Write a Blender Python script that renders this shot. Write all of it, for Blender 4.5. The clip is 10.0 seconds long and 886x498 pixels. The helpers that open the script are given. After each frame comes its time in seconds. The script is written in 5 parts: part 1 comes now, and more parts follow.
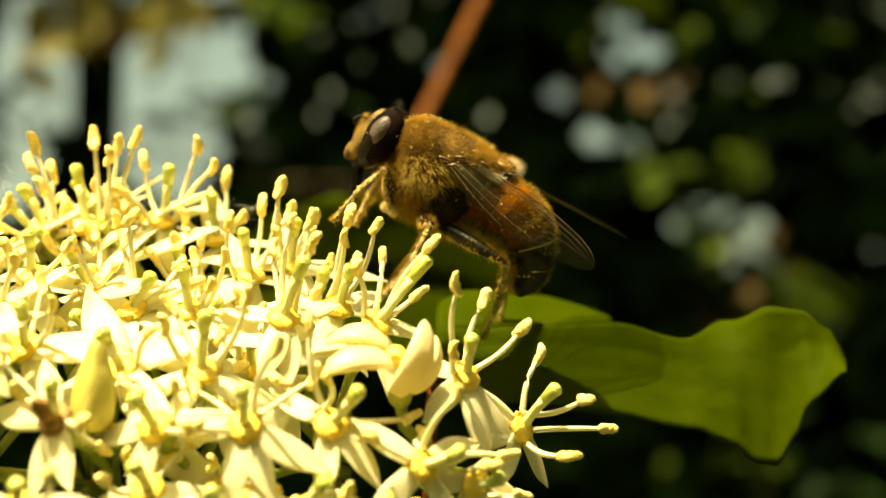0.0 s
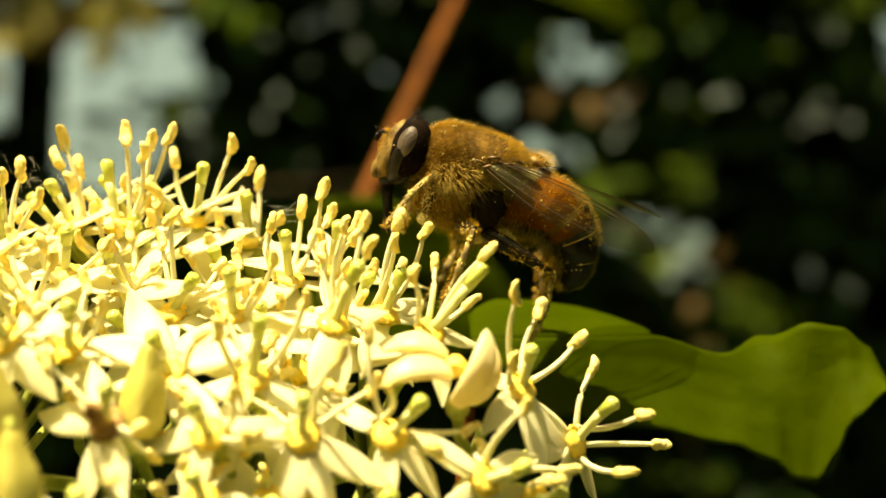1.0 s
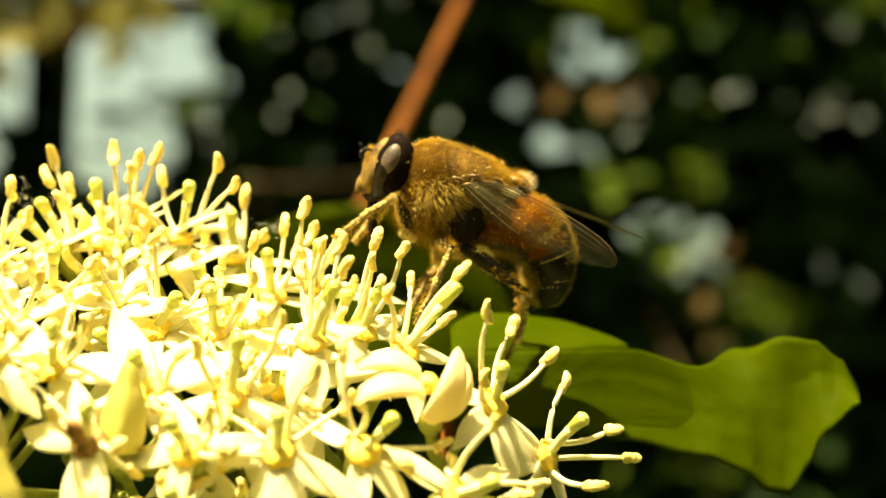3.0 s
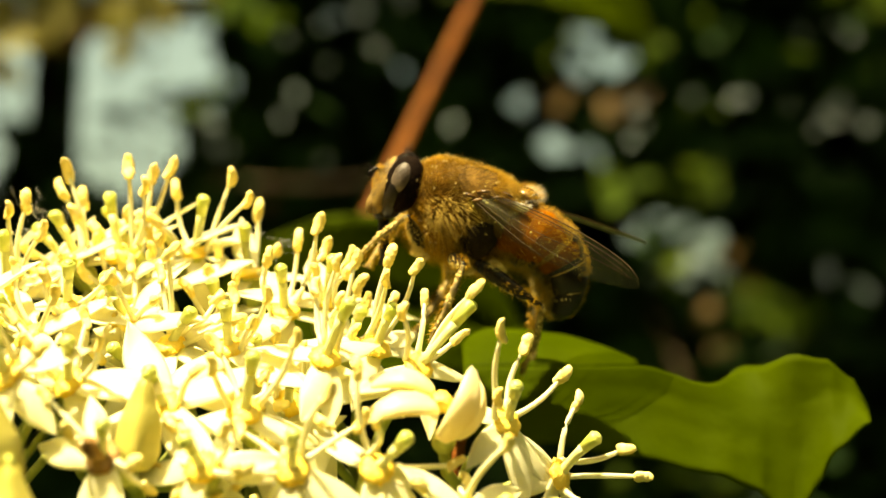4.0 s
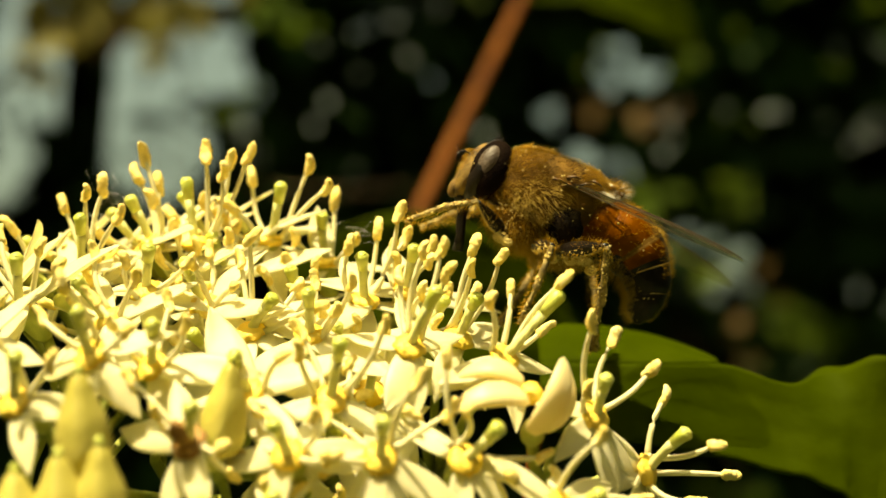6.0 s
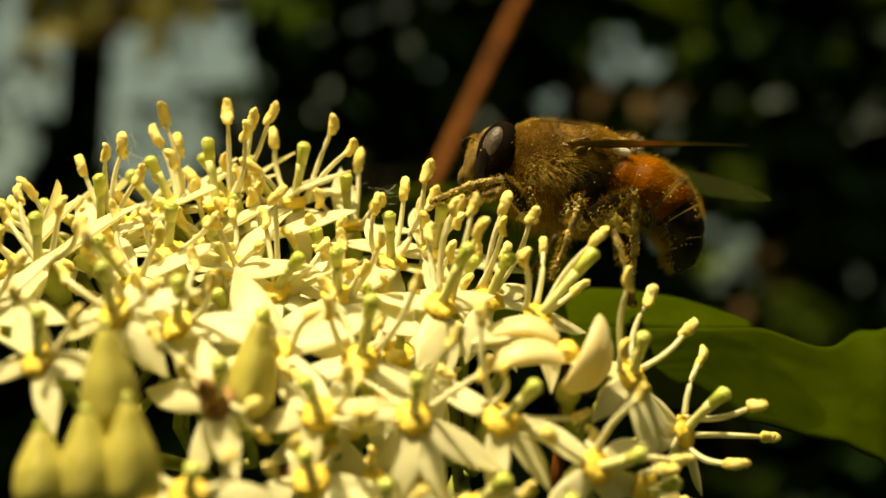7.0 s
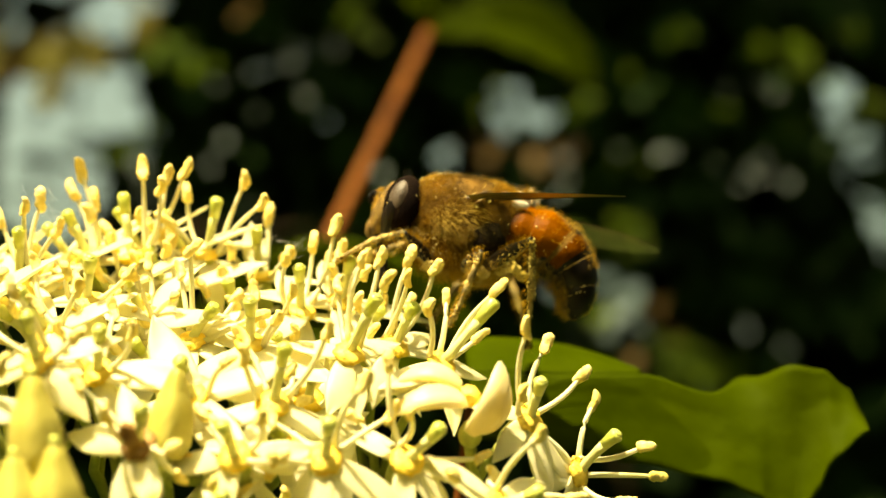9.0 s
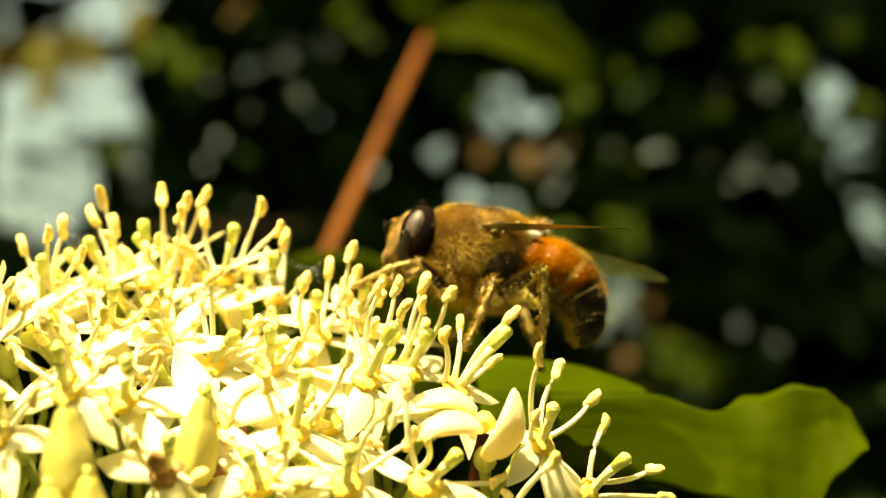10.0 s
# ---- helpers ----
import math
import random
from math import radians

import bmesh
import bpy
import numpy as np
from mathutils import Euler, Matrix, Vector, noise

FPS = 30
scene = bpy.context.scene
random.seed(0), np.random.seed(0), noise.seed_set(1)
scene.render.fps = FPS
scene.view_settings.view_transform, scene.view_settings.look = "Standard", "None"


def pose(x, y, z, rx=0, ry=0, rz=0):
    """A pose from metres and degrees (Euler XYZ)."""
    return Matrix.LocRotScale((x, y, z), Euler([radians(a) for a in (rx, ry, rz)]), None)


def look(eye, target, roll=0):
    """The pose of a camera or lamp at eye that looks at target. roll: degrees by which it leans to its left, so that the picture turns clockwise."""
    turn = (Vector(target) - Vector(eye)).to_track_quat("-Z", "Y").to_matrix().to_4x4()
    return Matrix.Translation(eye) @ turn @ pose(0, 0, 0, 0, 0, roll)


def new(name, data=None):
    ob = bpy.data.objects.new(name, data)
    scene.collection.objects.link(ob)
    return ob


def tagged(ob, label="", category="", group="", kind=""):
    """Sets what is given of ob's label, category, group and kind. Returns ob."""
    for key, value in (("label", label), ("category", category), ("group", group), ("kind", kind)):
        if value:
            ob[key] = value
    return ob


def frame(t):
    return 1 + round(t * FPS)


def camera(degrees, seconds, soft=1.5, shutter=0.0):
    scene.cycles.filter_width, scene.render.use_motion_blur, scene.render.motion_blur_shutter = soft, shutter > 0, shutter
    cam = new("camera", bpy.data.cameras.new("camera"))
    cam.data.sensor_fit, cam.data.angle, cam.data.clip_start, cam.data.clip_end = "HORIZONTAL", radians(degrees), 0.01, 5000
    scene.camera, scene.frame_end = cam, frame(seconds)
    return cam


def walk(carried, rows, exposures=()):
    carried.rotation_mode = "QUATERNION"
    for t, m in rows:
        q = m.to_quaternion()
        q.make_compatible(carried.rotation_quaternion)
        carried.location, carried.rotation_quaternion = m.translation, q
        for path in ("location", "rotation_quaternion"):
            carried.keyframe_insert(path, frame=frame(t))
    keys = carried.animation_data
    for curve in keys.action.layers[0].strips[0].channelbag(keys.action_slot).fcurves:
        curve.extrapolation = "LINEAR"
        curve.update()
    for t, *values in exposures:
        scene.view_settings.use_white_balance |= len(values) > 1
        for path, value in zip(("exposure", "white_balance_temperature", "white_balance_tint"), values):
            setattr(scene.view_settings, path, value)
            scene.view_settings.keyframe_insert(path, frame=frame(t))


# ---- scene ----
# A drone fly on a dogwood flower head, seen close up. Millimetres are turned into metres by MM.
MM = 0.001
cam = camera(32, 10.0, soft=1.5)
cam.data.dof.use_dof = True
cam.data.dof.focus_distance = 0.082
cam.data.dof.aperture_fstop = 33.0
PATH = [
    (0.0, look((0.00459, -0.09163, -0.01062), (0.00263, 0.00081, -0.00060), -1.65)),
    (0.5, look((-0.00257, -0.09091, -0.00854), (-0.00099, 0.00151, 0.00176), -0.72)),
    (1.0, look((-0.00173, -0.08938, -0.01028), (0.00047, 0.00301, 0.00011), -0.60)),
    (1.5, look((-0.00354, -0.09019, -0.00468), (-0.00114, 0.00223, 0.00542), -0.27)),
    (2.0, look((0.00019, -0.08963, -0.00746), (0.00210, 0.00282, 0.00245), -0.77)),
    (2.5, look((-0.00130, -0.09132, -0.00867), (0.00039, 0.00114, 0.00115), -0.44)),
    (2.7, look((-0.00005, -0.09157, -0.00952), (0.00121, 0.00090, 0.00036), -0.59)),
    (3.8, look((0.00061, -0.09202, -0.00802), (0.00174, 0.00040, 0.00229), -0.30)),
    (4.0, look((-0.00024, -0.09204, -0.00838), (0.00081, 0.00041, 0.00170), -0.07)),
    (4.5, look((0.00000, -0.09249, -0.00972), (0.00000, -0.00000, -0.00000), -0.00)),
    (5.0, look((-0.00211, -0.09149, -0.00995), (-0.00163, 0.00099, -0.00014), 0.57)),
    (5.2, look((-0.00260, -0.09129, -0.00963), (-0.00195, 0.00114, 0.00062), 0.77)),
    (6.3, look((-0.00361, -0.08951, -0.00943), (-0.00417, 0.00286, 0.00138), 1.04)),
    (6.5, look((-0.00323, -0.08885, -0.01006), (-0.00361, 0.00352, 0.00075), 1.18)),
    (7.0, look((-0.00510, -0.08811, -0.01097), (-0.00536, 0.00431, -0.00062), 0.76)),
    (7.5, look((-0.00178, -0.08790, -0.01114), (-0.00061, 0.00443, -0.00007), 0.94)),
    (8.0, look((-0.00349, -0.08955, -0.01058), (-0.00055, 0.00257, 0.00188), 1.07)),
    (8.5, look((-0.00477, -0.09108, -0.01137), (0.00004, 0.00082, 0.00208), 0.76)),
    (9.0, look((-0.00587, -0.09251, -0.01148), (0.00022, -0.00069, 0.00196), 0.35)),
    (9.5, look((-0.00626, -0.09387, -0.01074), (-0.00001, -0.00206, 0.00269), 0.19)),
    (10.0, look((-0.00732, -0.09501, -0.01001), (-0.00067, -0.00318, 0.00310), 0.25)),
]
EXPOSURES = [(t, stops - 0.06, 8000, 4) for t, stops in (
    (0.0, 1.66), (0.5, 1.48), (1.0, 1.55), (1.5, 2.16), (2.5, 2.1), (4.0, 1.9), (4.5, 1.6), (5.0, 1.35), (6.3, 1.02), (7.0, 0.67), (7.5, 0.98), (8.0, 1.4), (8.5, 1.65), (9.0, 1.68), (10.0, 1.95))]
# the whole twig leans this many degrees towards the viewer
TILT = 16
LEAN = Matrix.Rotation(radians(TILT), 3, "X")
walk(cam, PATH, EXPOSURES)

# ---- light ----
TO_SUN = Vector((-0.28, -0.23, 0.92)).normalized()
world = bpy.data.worlds.new("sky")
scene.world = world
world.use_nodes = True
wn = world.node_tree
sky = wn.nodes.new("ShaderNodeTexSky")
sky.sky_type = "NISHITA"
sky.sun_disc = False
sky.air_density = 0.7
sky.dust_density = 6.0
sky.ozone_density = 0.4
sky.sun_elevation = math.asin(TO_SUN.z)
sky.sun_rotation = math.atan2(TO_SUN.x, TO_SUN.y)
haze = wn.nodes.new("ShaderNodeVectorMath")
haze.operation = "MULTIPLY"
haze.inputs[1].default_value = (1.64, 1.70, 1.06)
wn.links.new(sky.outputs[0], haze.inputs[0])
wn.links.new(haze.outputs[0], wn.nodes["Background"].inputs[0])
wn.nodes["Background"].inputs[1].default_value = 0.058
sun = new("sun", bpy.data.lights.new("sun", "SUN"))
sun.data.energy = 5.0
sun.data.angle = radians(0.5)
sun.data.color = (1.0, 0.885, 0.63)
sun.matrix_world = look(TO_SUN * 3, (0, 0, 0))


# ---- materials ----
def mat(name, a, b, scale=600.0, rough=0.55, bump=0.15, fine=2500.0, through_light=0.0, coat=0.0, spec=0.4,
        glow=None, island=0.0, sheen=0.0):
    """A surface that varies between the colours a and b in patches of 1/scale metres, with a fine relief."""
    m = bpy.data.materials.new(name)
    m.use_nodes = True
    n, k = m.node_tree.nodes, m.node_tree.links
    p, out = n["Principled BSDF"], n["Material Output"]
    co = n.new("ShaderNodeTexCoord")
    patch = n.new("ShaderNodeTexNoise")
    patch.inputs["Scale"].default_value, patch.inputs["Detail"].default_value = scale, 4
    k.new(co.outputs["Object"], patch.inputs["Vector"])
    ramp = n.new("ShaderNodeValToRGB")
    ramp.color_ramp.elements[0].position, ramp.color_ramp.elements[1].position = 0.32, 0.68
    ramp.color_ramp.elements[0].color, ramp.color_ramp.elements[1].color = (*a, 1), (*b, 1)
    k.new(patch.outputs[0], ramp.inputs[0])
    colour = ramp.outputs[0]
    if island:
        geo, hsv, rng = n.new("ShaderNodeNewGeometry"), n.new("ShaderNodeHueSaturation"), n.new("ShaderNodeMapRange")
        rng.inputs["To Min"].default_value, rng.inputs["To Max"].default_value = 1 - island, 1 + island
        k.new(geo.outputs["Random Per Island"], rng.inputs["Value"])
        k.new(rng.outputs[0], hsv.inputs["Value"])
        k.new(colour, hsv.inputs["Color"])
        colour = hsv.outputs[0]
    k.new(colour, p.inputs["Base Color"])
    p.inputs["Roughness"].default_value = rough
    p.inputs["Specular IOR Level"].default_value = spec
    p.inputs["Coat Weight"].default_value = coat
    p.inputs["Sheen Weight"].default_value = sheen
    if bump:
        grain, relief = n.new("ShaderNodeTexNoise"), n.new("ShaderNodeBump")
        grain.inputs["Scale"].default_value, grain.inputs["Detail"].default_value = fine, 3
        k.new(co.outputs["Object"], grain.inputs["Vector"])
        k.new(grain.outputs[0], relief.inputs["Height"])
        relief.inputs["Strength"].default_value, relief.inputs["Distance"].default_value = bump, 0.6 / fine
        k.new(relief.outputs[0], p.inputs["Normal"])
    if through_light:
        back, mix = n.new("ShaderNodeBsdfTranslucent"), n.new("ShaderNodeMixShader")
        k.new(colour, back.inputs["Color"])
        mix.inputs[0].default_value = through_light
        k.new(p.outputs[0], mix.inputs[1])
        k.new(back.outputs[0], mix.inputs[2])
        k.new(mix.outputs[0], out.inputs["Surface"])
    return m


PETAL = mat("petal", (0.84, 0.797, 0.51), (0.91, 0.877, 0.63), 500, 0.45, 0.10, 2200, through_light=0.5)
PETAL_OLD = mat("petal_waxy", (0.80, 0.67, 0.30), (0.88, 0.78, 0.46), 500, 0.45, 0.15, 2500, through_light=0.25)
FILAMENT = mat("filament", (0.79, 0.74, 0.44), (0.86, 0.82, 0.55), 900, 0.5, 0.1, 4000, through_light=0.25)
ANTHER = mat("anther", (0.81, 0.61, 0.15), (0.95, 0.80, 0.34), 1500, 0.85, 0.8, 9000, spec=0.2)
STYLE = mat("style", (0.62, 0.64, 0.22), (0.76, 0.74, 0.36), 800, 0.45, 0.1, 3000, through_light=0.15)
STIGMA = mat("stigma", (0.44, 0.50, 0.07), (0.58, 0.60, 0.16), 900, 0.35, 0.2, 4000, coat=0.3)
DISC = mat("disc", (0.85, 0.55, 0.05), (0.93, 0.70, 0.14), 900, 0.5, 0.8, 4000, coat=0.15)
CALYX = mat("calyx", (0.30, 0.36, 0.06), (0.48, 0.50, 0.14), 700, 0.6, 0.3, 3000)
PEDICEL = mat("pedicel", (0.20, 0.25, 0.04), (0.38, 0.40, 0.10), 500, 0.55, 0.2, 2500)
BROWN = mat("withered", (0.16, 0.07, 0.02), (0.42, 0.24, 0.07), 900, 0.7, 0.6, 3000)
BUD = mat("bud", (0.42, 0.37, 0.070), (0.60, 0.53, 0.15), 350, 0.55, 0.25, 2500, through_light=0.1)
BARK = mat("bark", (0.090, 0.026, 0.003), (0.165, 0.052, 0.006), 160, 0.7, 0.4, 900, spec=0.15)
WOOD = mat("wood", (0.06, 0.04, 0.022), (0.16, 0.10, 0.05), 40, 0.8, 0.8, 200)
TWIG = mat("dry_twig", (0.10, 0.060, 0.032), (0.20, 0.13, 0.075), 60, 0.8, 0.4, 400)
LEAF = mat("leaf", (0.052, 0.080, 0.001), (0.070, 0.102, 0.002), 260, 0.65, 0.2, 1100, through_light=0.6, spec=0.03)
# sunlit copy of the hedge leaf: the light is put into the colour
LEAF_LIT = mat("leaf_sunlit", (0.052, 0.098, 0.006), (0.10, 0.148, 0.012), 20, 0.7, 0.2, 300, through_light=0.45, island=0.35, spec=0.15)
LEAF_DRY = mat("leaf_dry", (0.08, 0.050, 0.018), (0.15, 0.095, 0.03), 20, 0.7, 0.2, 300, through_light=0.3, island=0.3, spec=0.15)
# darker than real leaves: the hedge's deep shade is put into the colour
FOLIAGE_SHADED = mat("foliage", (0.006, 0.019, 0.003), (0.020, 0.048, 0.008), 12, 0.6, 0.2, 200, through_light=0.12, island=0.4, spec=0.12)
GROUND = mat("soil", (0.025, 0.040, 0.010), (0.06, 0.075, 0.022), 3, 0.9, 0.6, 40)
WHITE_FUR = mat("white_fur", (0.72, 0.64, 0.46), (0.88, 0.82, 0.66), 300, 0.3, 0, island=0.15, spec=0.5, through_light=0.4)
SILK = mat("silk", (0.7, 0.7, 0.65), (0.8, 0.8, 0.75), 500, 0.3, 0, spec=0.8)
FUR = mat("fur", (0.25, 0.140, 0.006), (0.64, 0.39, 0.030), 420, 0.38, 0, island=0.45, spec=0.35, through_light=0.38)
CUTICLE = mat("cuticle", (0.09, 0.048, 0.008), (0.19, 0.10, 0.018), 500, 0.7, 0.4, 5000, spec=0.1)
TAN = mat("dusty_cuticle", (0.06, 0.04, 0.016), (0.46, 0.35, 0.14), 1700, 0.75, 0.9, 4500, spec=0.2)
BLACK = mat("black_cuticle", (0.005, 0.004, 0.003), (0.013, 0.009, 0.006), 700, 0.3, 0.3, 6000, spec=0.2)
ORANGE = mat("orange_cuticle", (0.052, 0.012, 0.0004), (0.225, 0.067, 0.001), 300, 0.36, 0.35, 5000, spec=0.06)
BAND = mat("pale_band", (0.36, 0.21, 0.05), (0.66, 0.46, 0.18), 700, 0.5, 0.2, 5000)
FACE = mat("face_dust", (0.035, 0.018, 0.003), (0.26, 0.155, 0.027), 1300, 0.7, 0.6, 7000)
PALE_FUR = mat("pale_fur", (0.42, 0.27, 0.045), (0.64, 0.46, 0.11), 300, 0.5, 0, island=0.2, spec=0.2, through_light=0.3)
# grey-brown that carries the sky's reflection on the dark eye
EYE_SHEEN = mat("eye", (0.040, 0.028, 0.020), (0.13, 0.095, 0.070), 900, 0.45, 0.6, 7000, spec=0.35, coat=0.06)
ROOT = mat("wing_root", (0.03, 0.014, 0.003), (0.17, 0.085, 0.02), 1200, 0.35, 0.5, 5000)
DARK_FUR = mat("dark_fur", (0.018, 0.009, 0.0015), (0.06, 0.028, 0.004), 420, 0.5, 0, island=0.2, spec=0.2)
EYE_RIM = mat("eye_rim", (0.004, 0.002, 0.0015), (0.011, 0.006, 0.003), 900, 0.8, 0.5, 7000, spec=0.03)
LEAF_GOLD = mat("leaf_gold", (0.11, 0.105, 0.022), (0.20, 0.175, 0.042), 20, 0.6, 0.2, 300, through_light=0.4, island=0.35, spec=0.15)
# pale blue-grey leaf colour that imitates sky light coming through gaps
SKY_SPOT = mat("sky_spot", (0.15, 0.19, 0.18), (0.25, 0.31, 0.31), 20, 0.5, 0.2, 300, through_light=0.25, island=0.4)
# near-black that stands for the shade in the hollow under the wing root
HOLLOW_SHADE = mat("hollow_shade", (0.008, 0.006, 0.004), (0.022, 0.014, 0.007), 1200, 0.9, 0.9, 5000, spec=0.08)
POLLEN = mat("pollen", (0.60, 0.45, 0.13), (0.84, 0.69, 0.31), 1200, 0.8, 0.3, 8000)
VEIN = mat("vein", (0.025, 0.014, 0.006), (0.05, 0.03, 0.012), 900, 0.6, 0, spec=0.1)


def wing_material():
    m = bpy.data.materials.new("wing_membrane")
    m.use_nodes = True
    n, k = m.node_tree.nodes, m.node_tree.links
    n.remove(n["Principled BSDF"])
    clear, gloss, a = n.new("ShaderNodeBsdfTransparent"), n.new("ShaderNodeBsdfGlossy"), n.new("ShaderNodeMixShader")
    tint, b, fres = n.new("ShaderNodeBsdfTranslucent"), n.new("ShaderNodeMixShader"), n.new("ShaderNodeFresnel")
    clear.inputs[0].default_value = (0.68, 0.69, 0.44, 1)
    tint.inputs[0].default_value = (0.32, 0.40, 0.11, 1)
    gloss.inputs["Roughness"].default_value = 0.32
    gloss.inputs["Color"].default_value = (0.40, 0.40, 0.22, 1)
    fres.inputs[0].default_value = 1.22
    a.inputs[0].default_value = 0.035
    k.new(clear.outputs[0], a.inputs[1])
    k.new(tint.outputs[0], a.inputs[2])
    k.new(fres.outputs[0], b.inputs[0])
    k.new(a.outputs[0], b.inputs[1])
    k.new(gloss.outputs[0], b.inputs[2])
    k.new(b.outputs[0], n["Material Output"].inputs["Surface"])
    return m


WING = wing_material()


# ---- mesh helpers ----
def part(name, bm, materials, parent=None, label=""):
    """Links a bmesh, built in millimetres, as one smooth mesh object under parent."""
    me = bpy.data.meshes.new(name)
    bmesh.ops.scale(bm, vec=(MM, MM, MM), verts=bm.verts)
    for f in bm.faces:
        f.smooth = True
    bm.to_mesh(me)
    bm.free()
    for m in materials if isinstance(materials, (list, tuple)) else [materials]:
        me.materials.append(m)
    ob = new(name, me)
    ob.parent = parent
    if label:
        ob["label"] = label
    return ob


def empty(name, place, label, category, group=""):
    ob = new(name)
    ob.empty_display_size = 0.002
    ob.location = Vector(place) * MM
    return tagged(ob, label, category, group)


def frame_of(d):
    """Two directions square to d."""
    d = d.normalized()
    a = d.cross(Vector((0, 0, 1)) if abs(d.z) < 0.9 else Vector((1, 0, 0))).normalized()
    return a, d.cross(a)


def tube(bm, points, radii, sides=6, slot=0, flat=1.0):
    """A round, capped tube through points."""
    points = [Vector(p) for p in points]
    rings = []
    for i, p in enumerate(points):
        d = points[min(i + 1, len(points) - 1)] - points[max(i - 1, 0)]
        a, b = frame_of(d)
        rings.append([bm.verts.new(p + radii[i] * (a * math.cos(w) + b * flat * math.sin(w)))
                      for w in (2 * math.pi * j / sides for j in range(sides))])
    for r, s in zip(rings, rings[1:]):
        for j in range(sides):
            f = bm.faces.new((r[j], r[(j + 1) % sides], s[(j + 1) % sides], s[j]))
            f.material_index = slot
    for ring, flip in ((rings[0], True), (rings[-1], False)):
        f = bm.faces.new(list(reversed(ring)) if flip else ring)
        f.material_index = slot


def bend(a, b, sag, n=6):
    """Points of a bowed line from a to b that bows by the vector sag."""
    a, b, sag = Vector(a), Vector(b), Vector(sag)
    return [a.lerp(b, i / n) + sag * math.sin(math.pi * i / n) for i in range(n + 1)]


def blob(bm, m, rough=0.0, freq=1.0, u=10, v=7, slot=0, seed=0.0, fine=0.0):
    """A ball shaped by the matrix m, with an uneven surface."""
    made = bmesh.ops.create_uvsphere(bm, u_segments=u, v_segments=v, radius=1.0)["verts"]
    for q in made:
        c = q.co.normalized()
        q.co = m @ (c * (1 + rough * noise.noise(c * freq + Vector((seed, 0, seed * 0.7))) + fine * noise.noise(c * freq * 2.7 + Vector((0, seed, 0)))))
    for q in made:
        for f in q.link_faces:
            f.material_index = slot


def along(p, d, sx, sy, sz):
    """A matrix that puts a unit ball at p, its x axis along d, with these half sizes."""
    d = d.normalized()
    a, b = frame_of(d)
    r = Matrix((d, a, b)).transposed().to_4x4()
    return Matrix.Translation(p) @ r @ Matrix.Diagonal((sx, sy, sz, 1))


# ---- the flower head ----
BASE = LEAN @ Vector((-9.0, -6.0, -25.0))
head = empty("flower_head", BASE, "domed cream-white dogwood flower head with many yellow-tipped stamens", "flower")


def here(v):
    return Vector(v) - BASE


# where the stalks of the flowers gather, inside the head
NODES = [Vector((x, 1.0 - 0.02 * (x + 10) ** 2, -13.0 - 0.02 * (x + 10) ** 2)) for x in (-25.0, -18.0, -11.0, -4.0, 3.0)]


def petal_mesh(i):
    """A fleshy, pointed petal along x, 5 mm long: lens-shaped across, keeled below, bent back in its own way."""
    rng = random.Random(40 + i)
    bm = bmesh.new()
    L, w, curl, camber = 5.3, rng.uniform(0.86, 1.08), rng.uniform(-1.3, 0.15), rng.uniform(-0.16, 0.30)
    skew, twist = rng.uniform(-0.25, 0.25), rng.uniform(-0.25, 0.25)
    nu, nv = 13, 12
    rings = []
    for a in range(nu):
        s = a / (nu - 1)
        half = w * (0.40 + 0.60 * math.sin(math.pi * min(1, 0.12 + s * 0.86)) ** 1.1) * (1 - max(0.0, s - 0.5) ** 2.2 / 0.5 ** 2.2) ** 0.75 + 0.03
        thick = 0.30 * (1 - 0.55 * s) * min(1, half / w + 0.3)
        mid = Vector((0.35 + L * s, skew * math.sin(math.pi * s), curl * s * s + 0.06 * math.sin(6 * s + i)))
        ring = []
        for b in range(nv):
            t = 2 * math.pi * b / nv
            e, h = math.cos(t), math.sin(t)
            y = half * e
            z = thick * h * (0.45 if h > 0 else 0.8) - camber * e * e * half + 0.05 * math.sin(5 * s + 3 * e + i)
            z -= 0.07 * math.exp(-(e / 0.22) ** 2) * (1 if h > 0 else 0)
            r = twist * s
            ring.append(bm.verts.new(mid + Vector((0, y * math.cos(r) - z * math.sin(r), y * math.sin(r) + z * math.cos(r)))))
        rings.append(ring)
    for r, q in zip(rings, rings[1:]):
        for b in range(nv):
            bm.faces.new((r[b], q[b], q[(b + 1) % nv], r[(b + 1) % nv]))
    bm.faces.new(rings[0])
    bm.faces.new(list(reversed(rings[-1])))
    bmesh.ops.recalc_face_normals(bm, faces=bm.faces[:])
    bmesh.ops.scale(bm, vec=(MM, MM, MM), verts=bm.verts)
    for f in bm.faces:
        f.smooth = True
    me = bpy.data.meshes.new("petal")
    bm.to_mesh(me)
    bm.free()
    me.materials.append(PETAL)
    return me


PETALS = [petal_mesh(i) for i in range(14)]
flower_rng = random.Random(11)


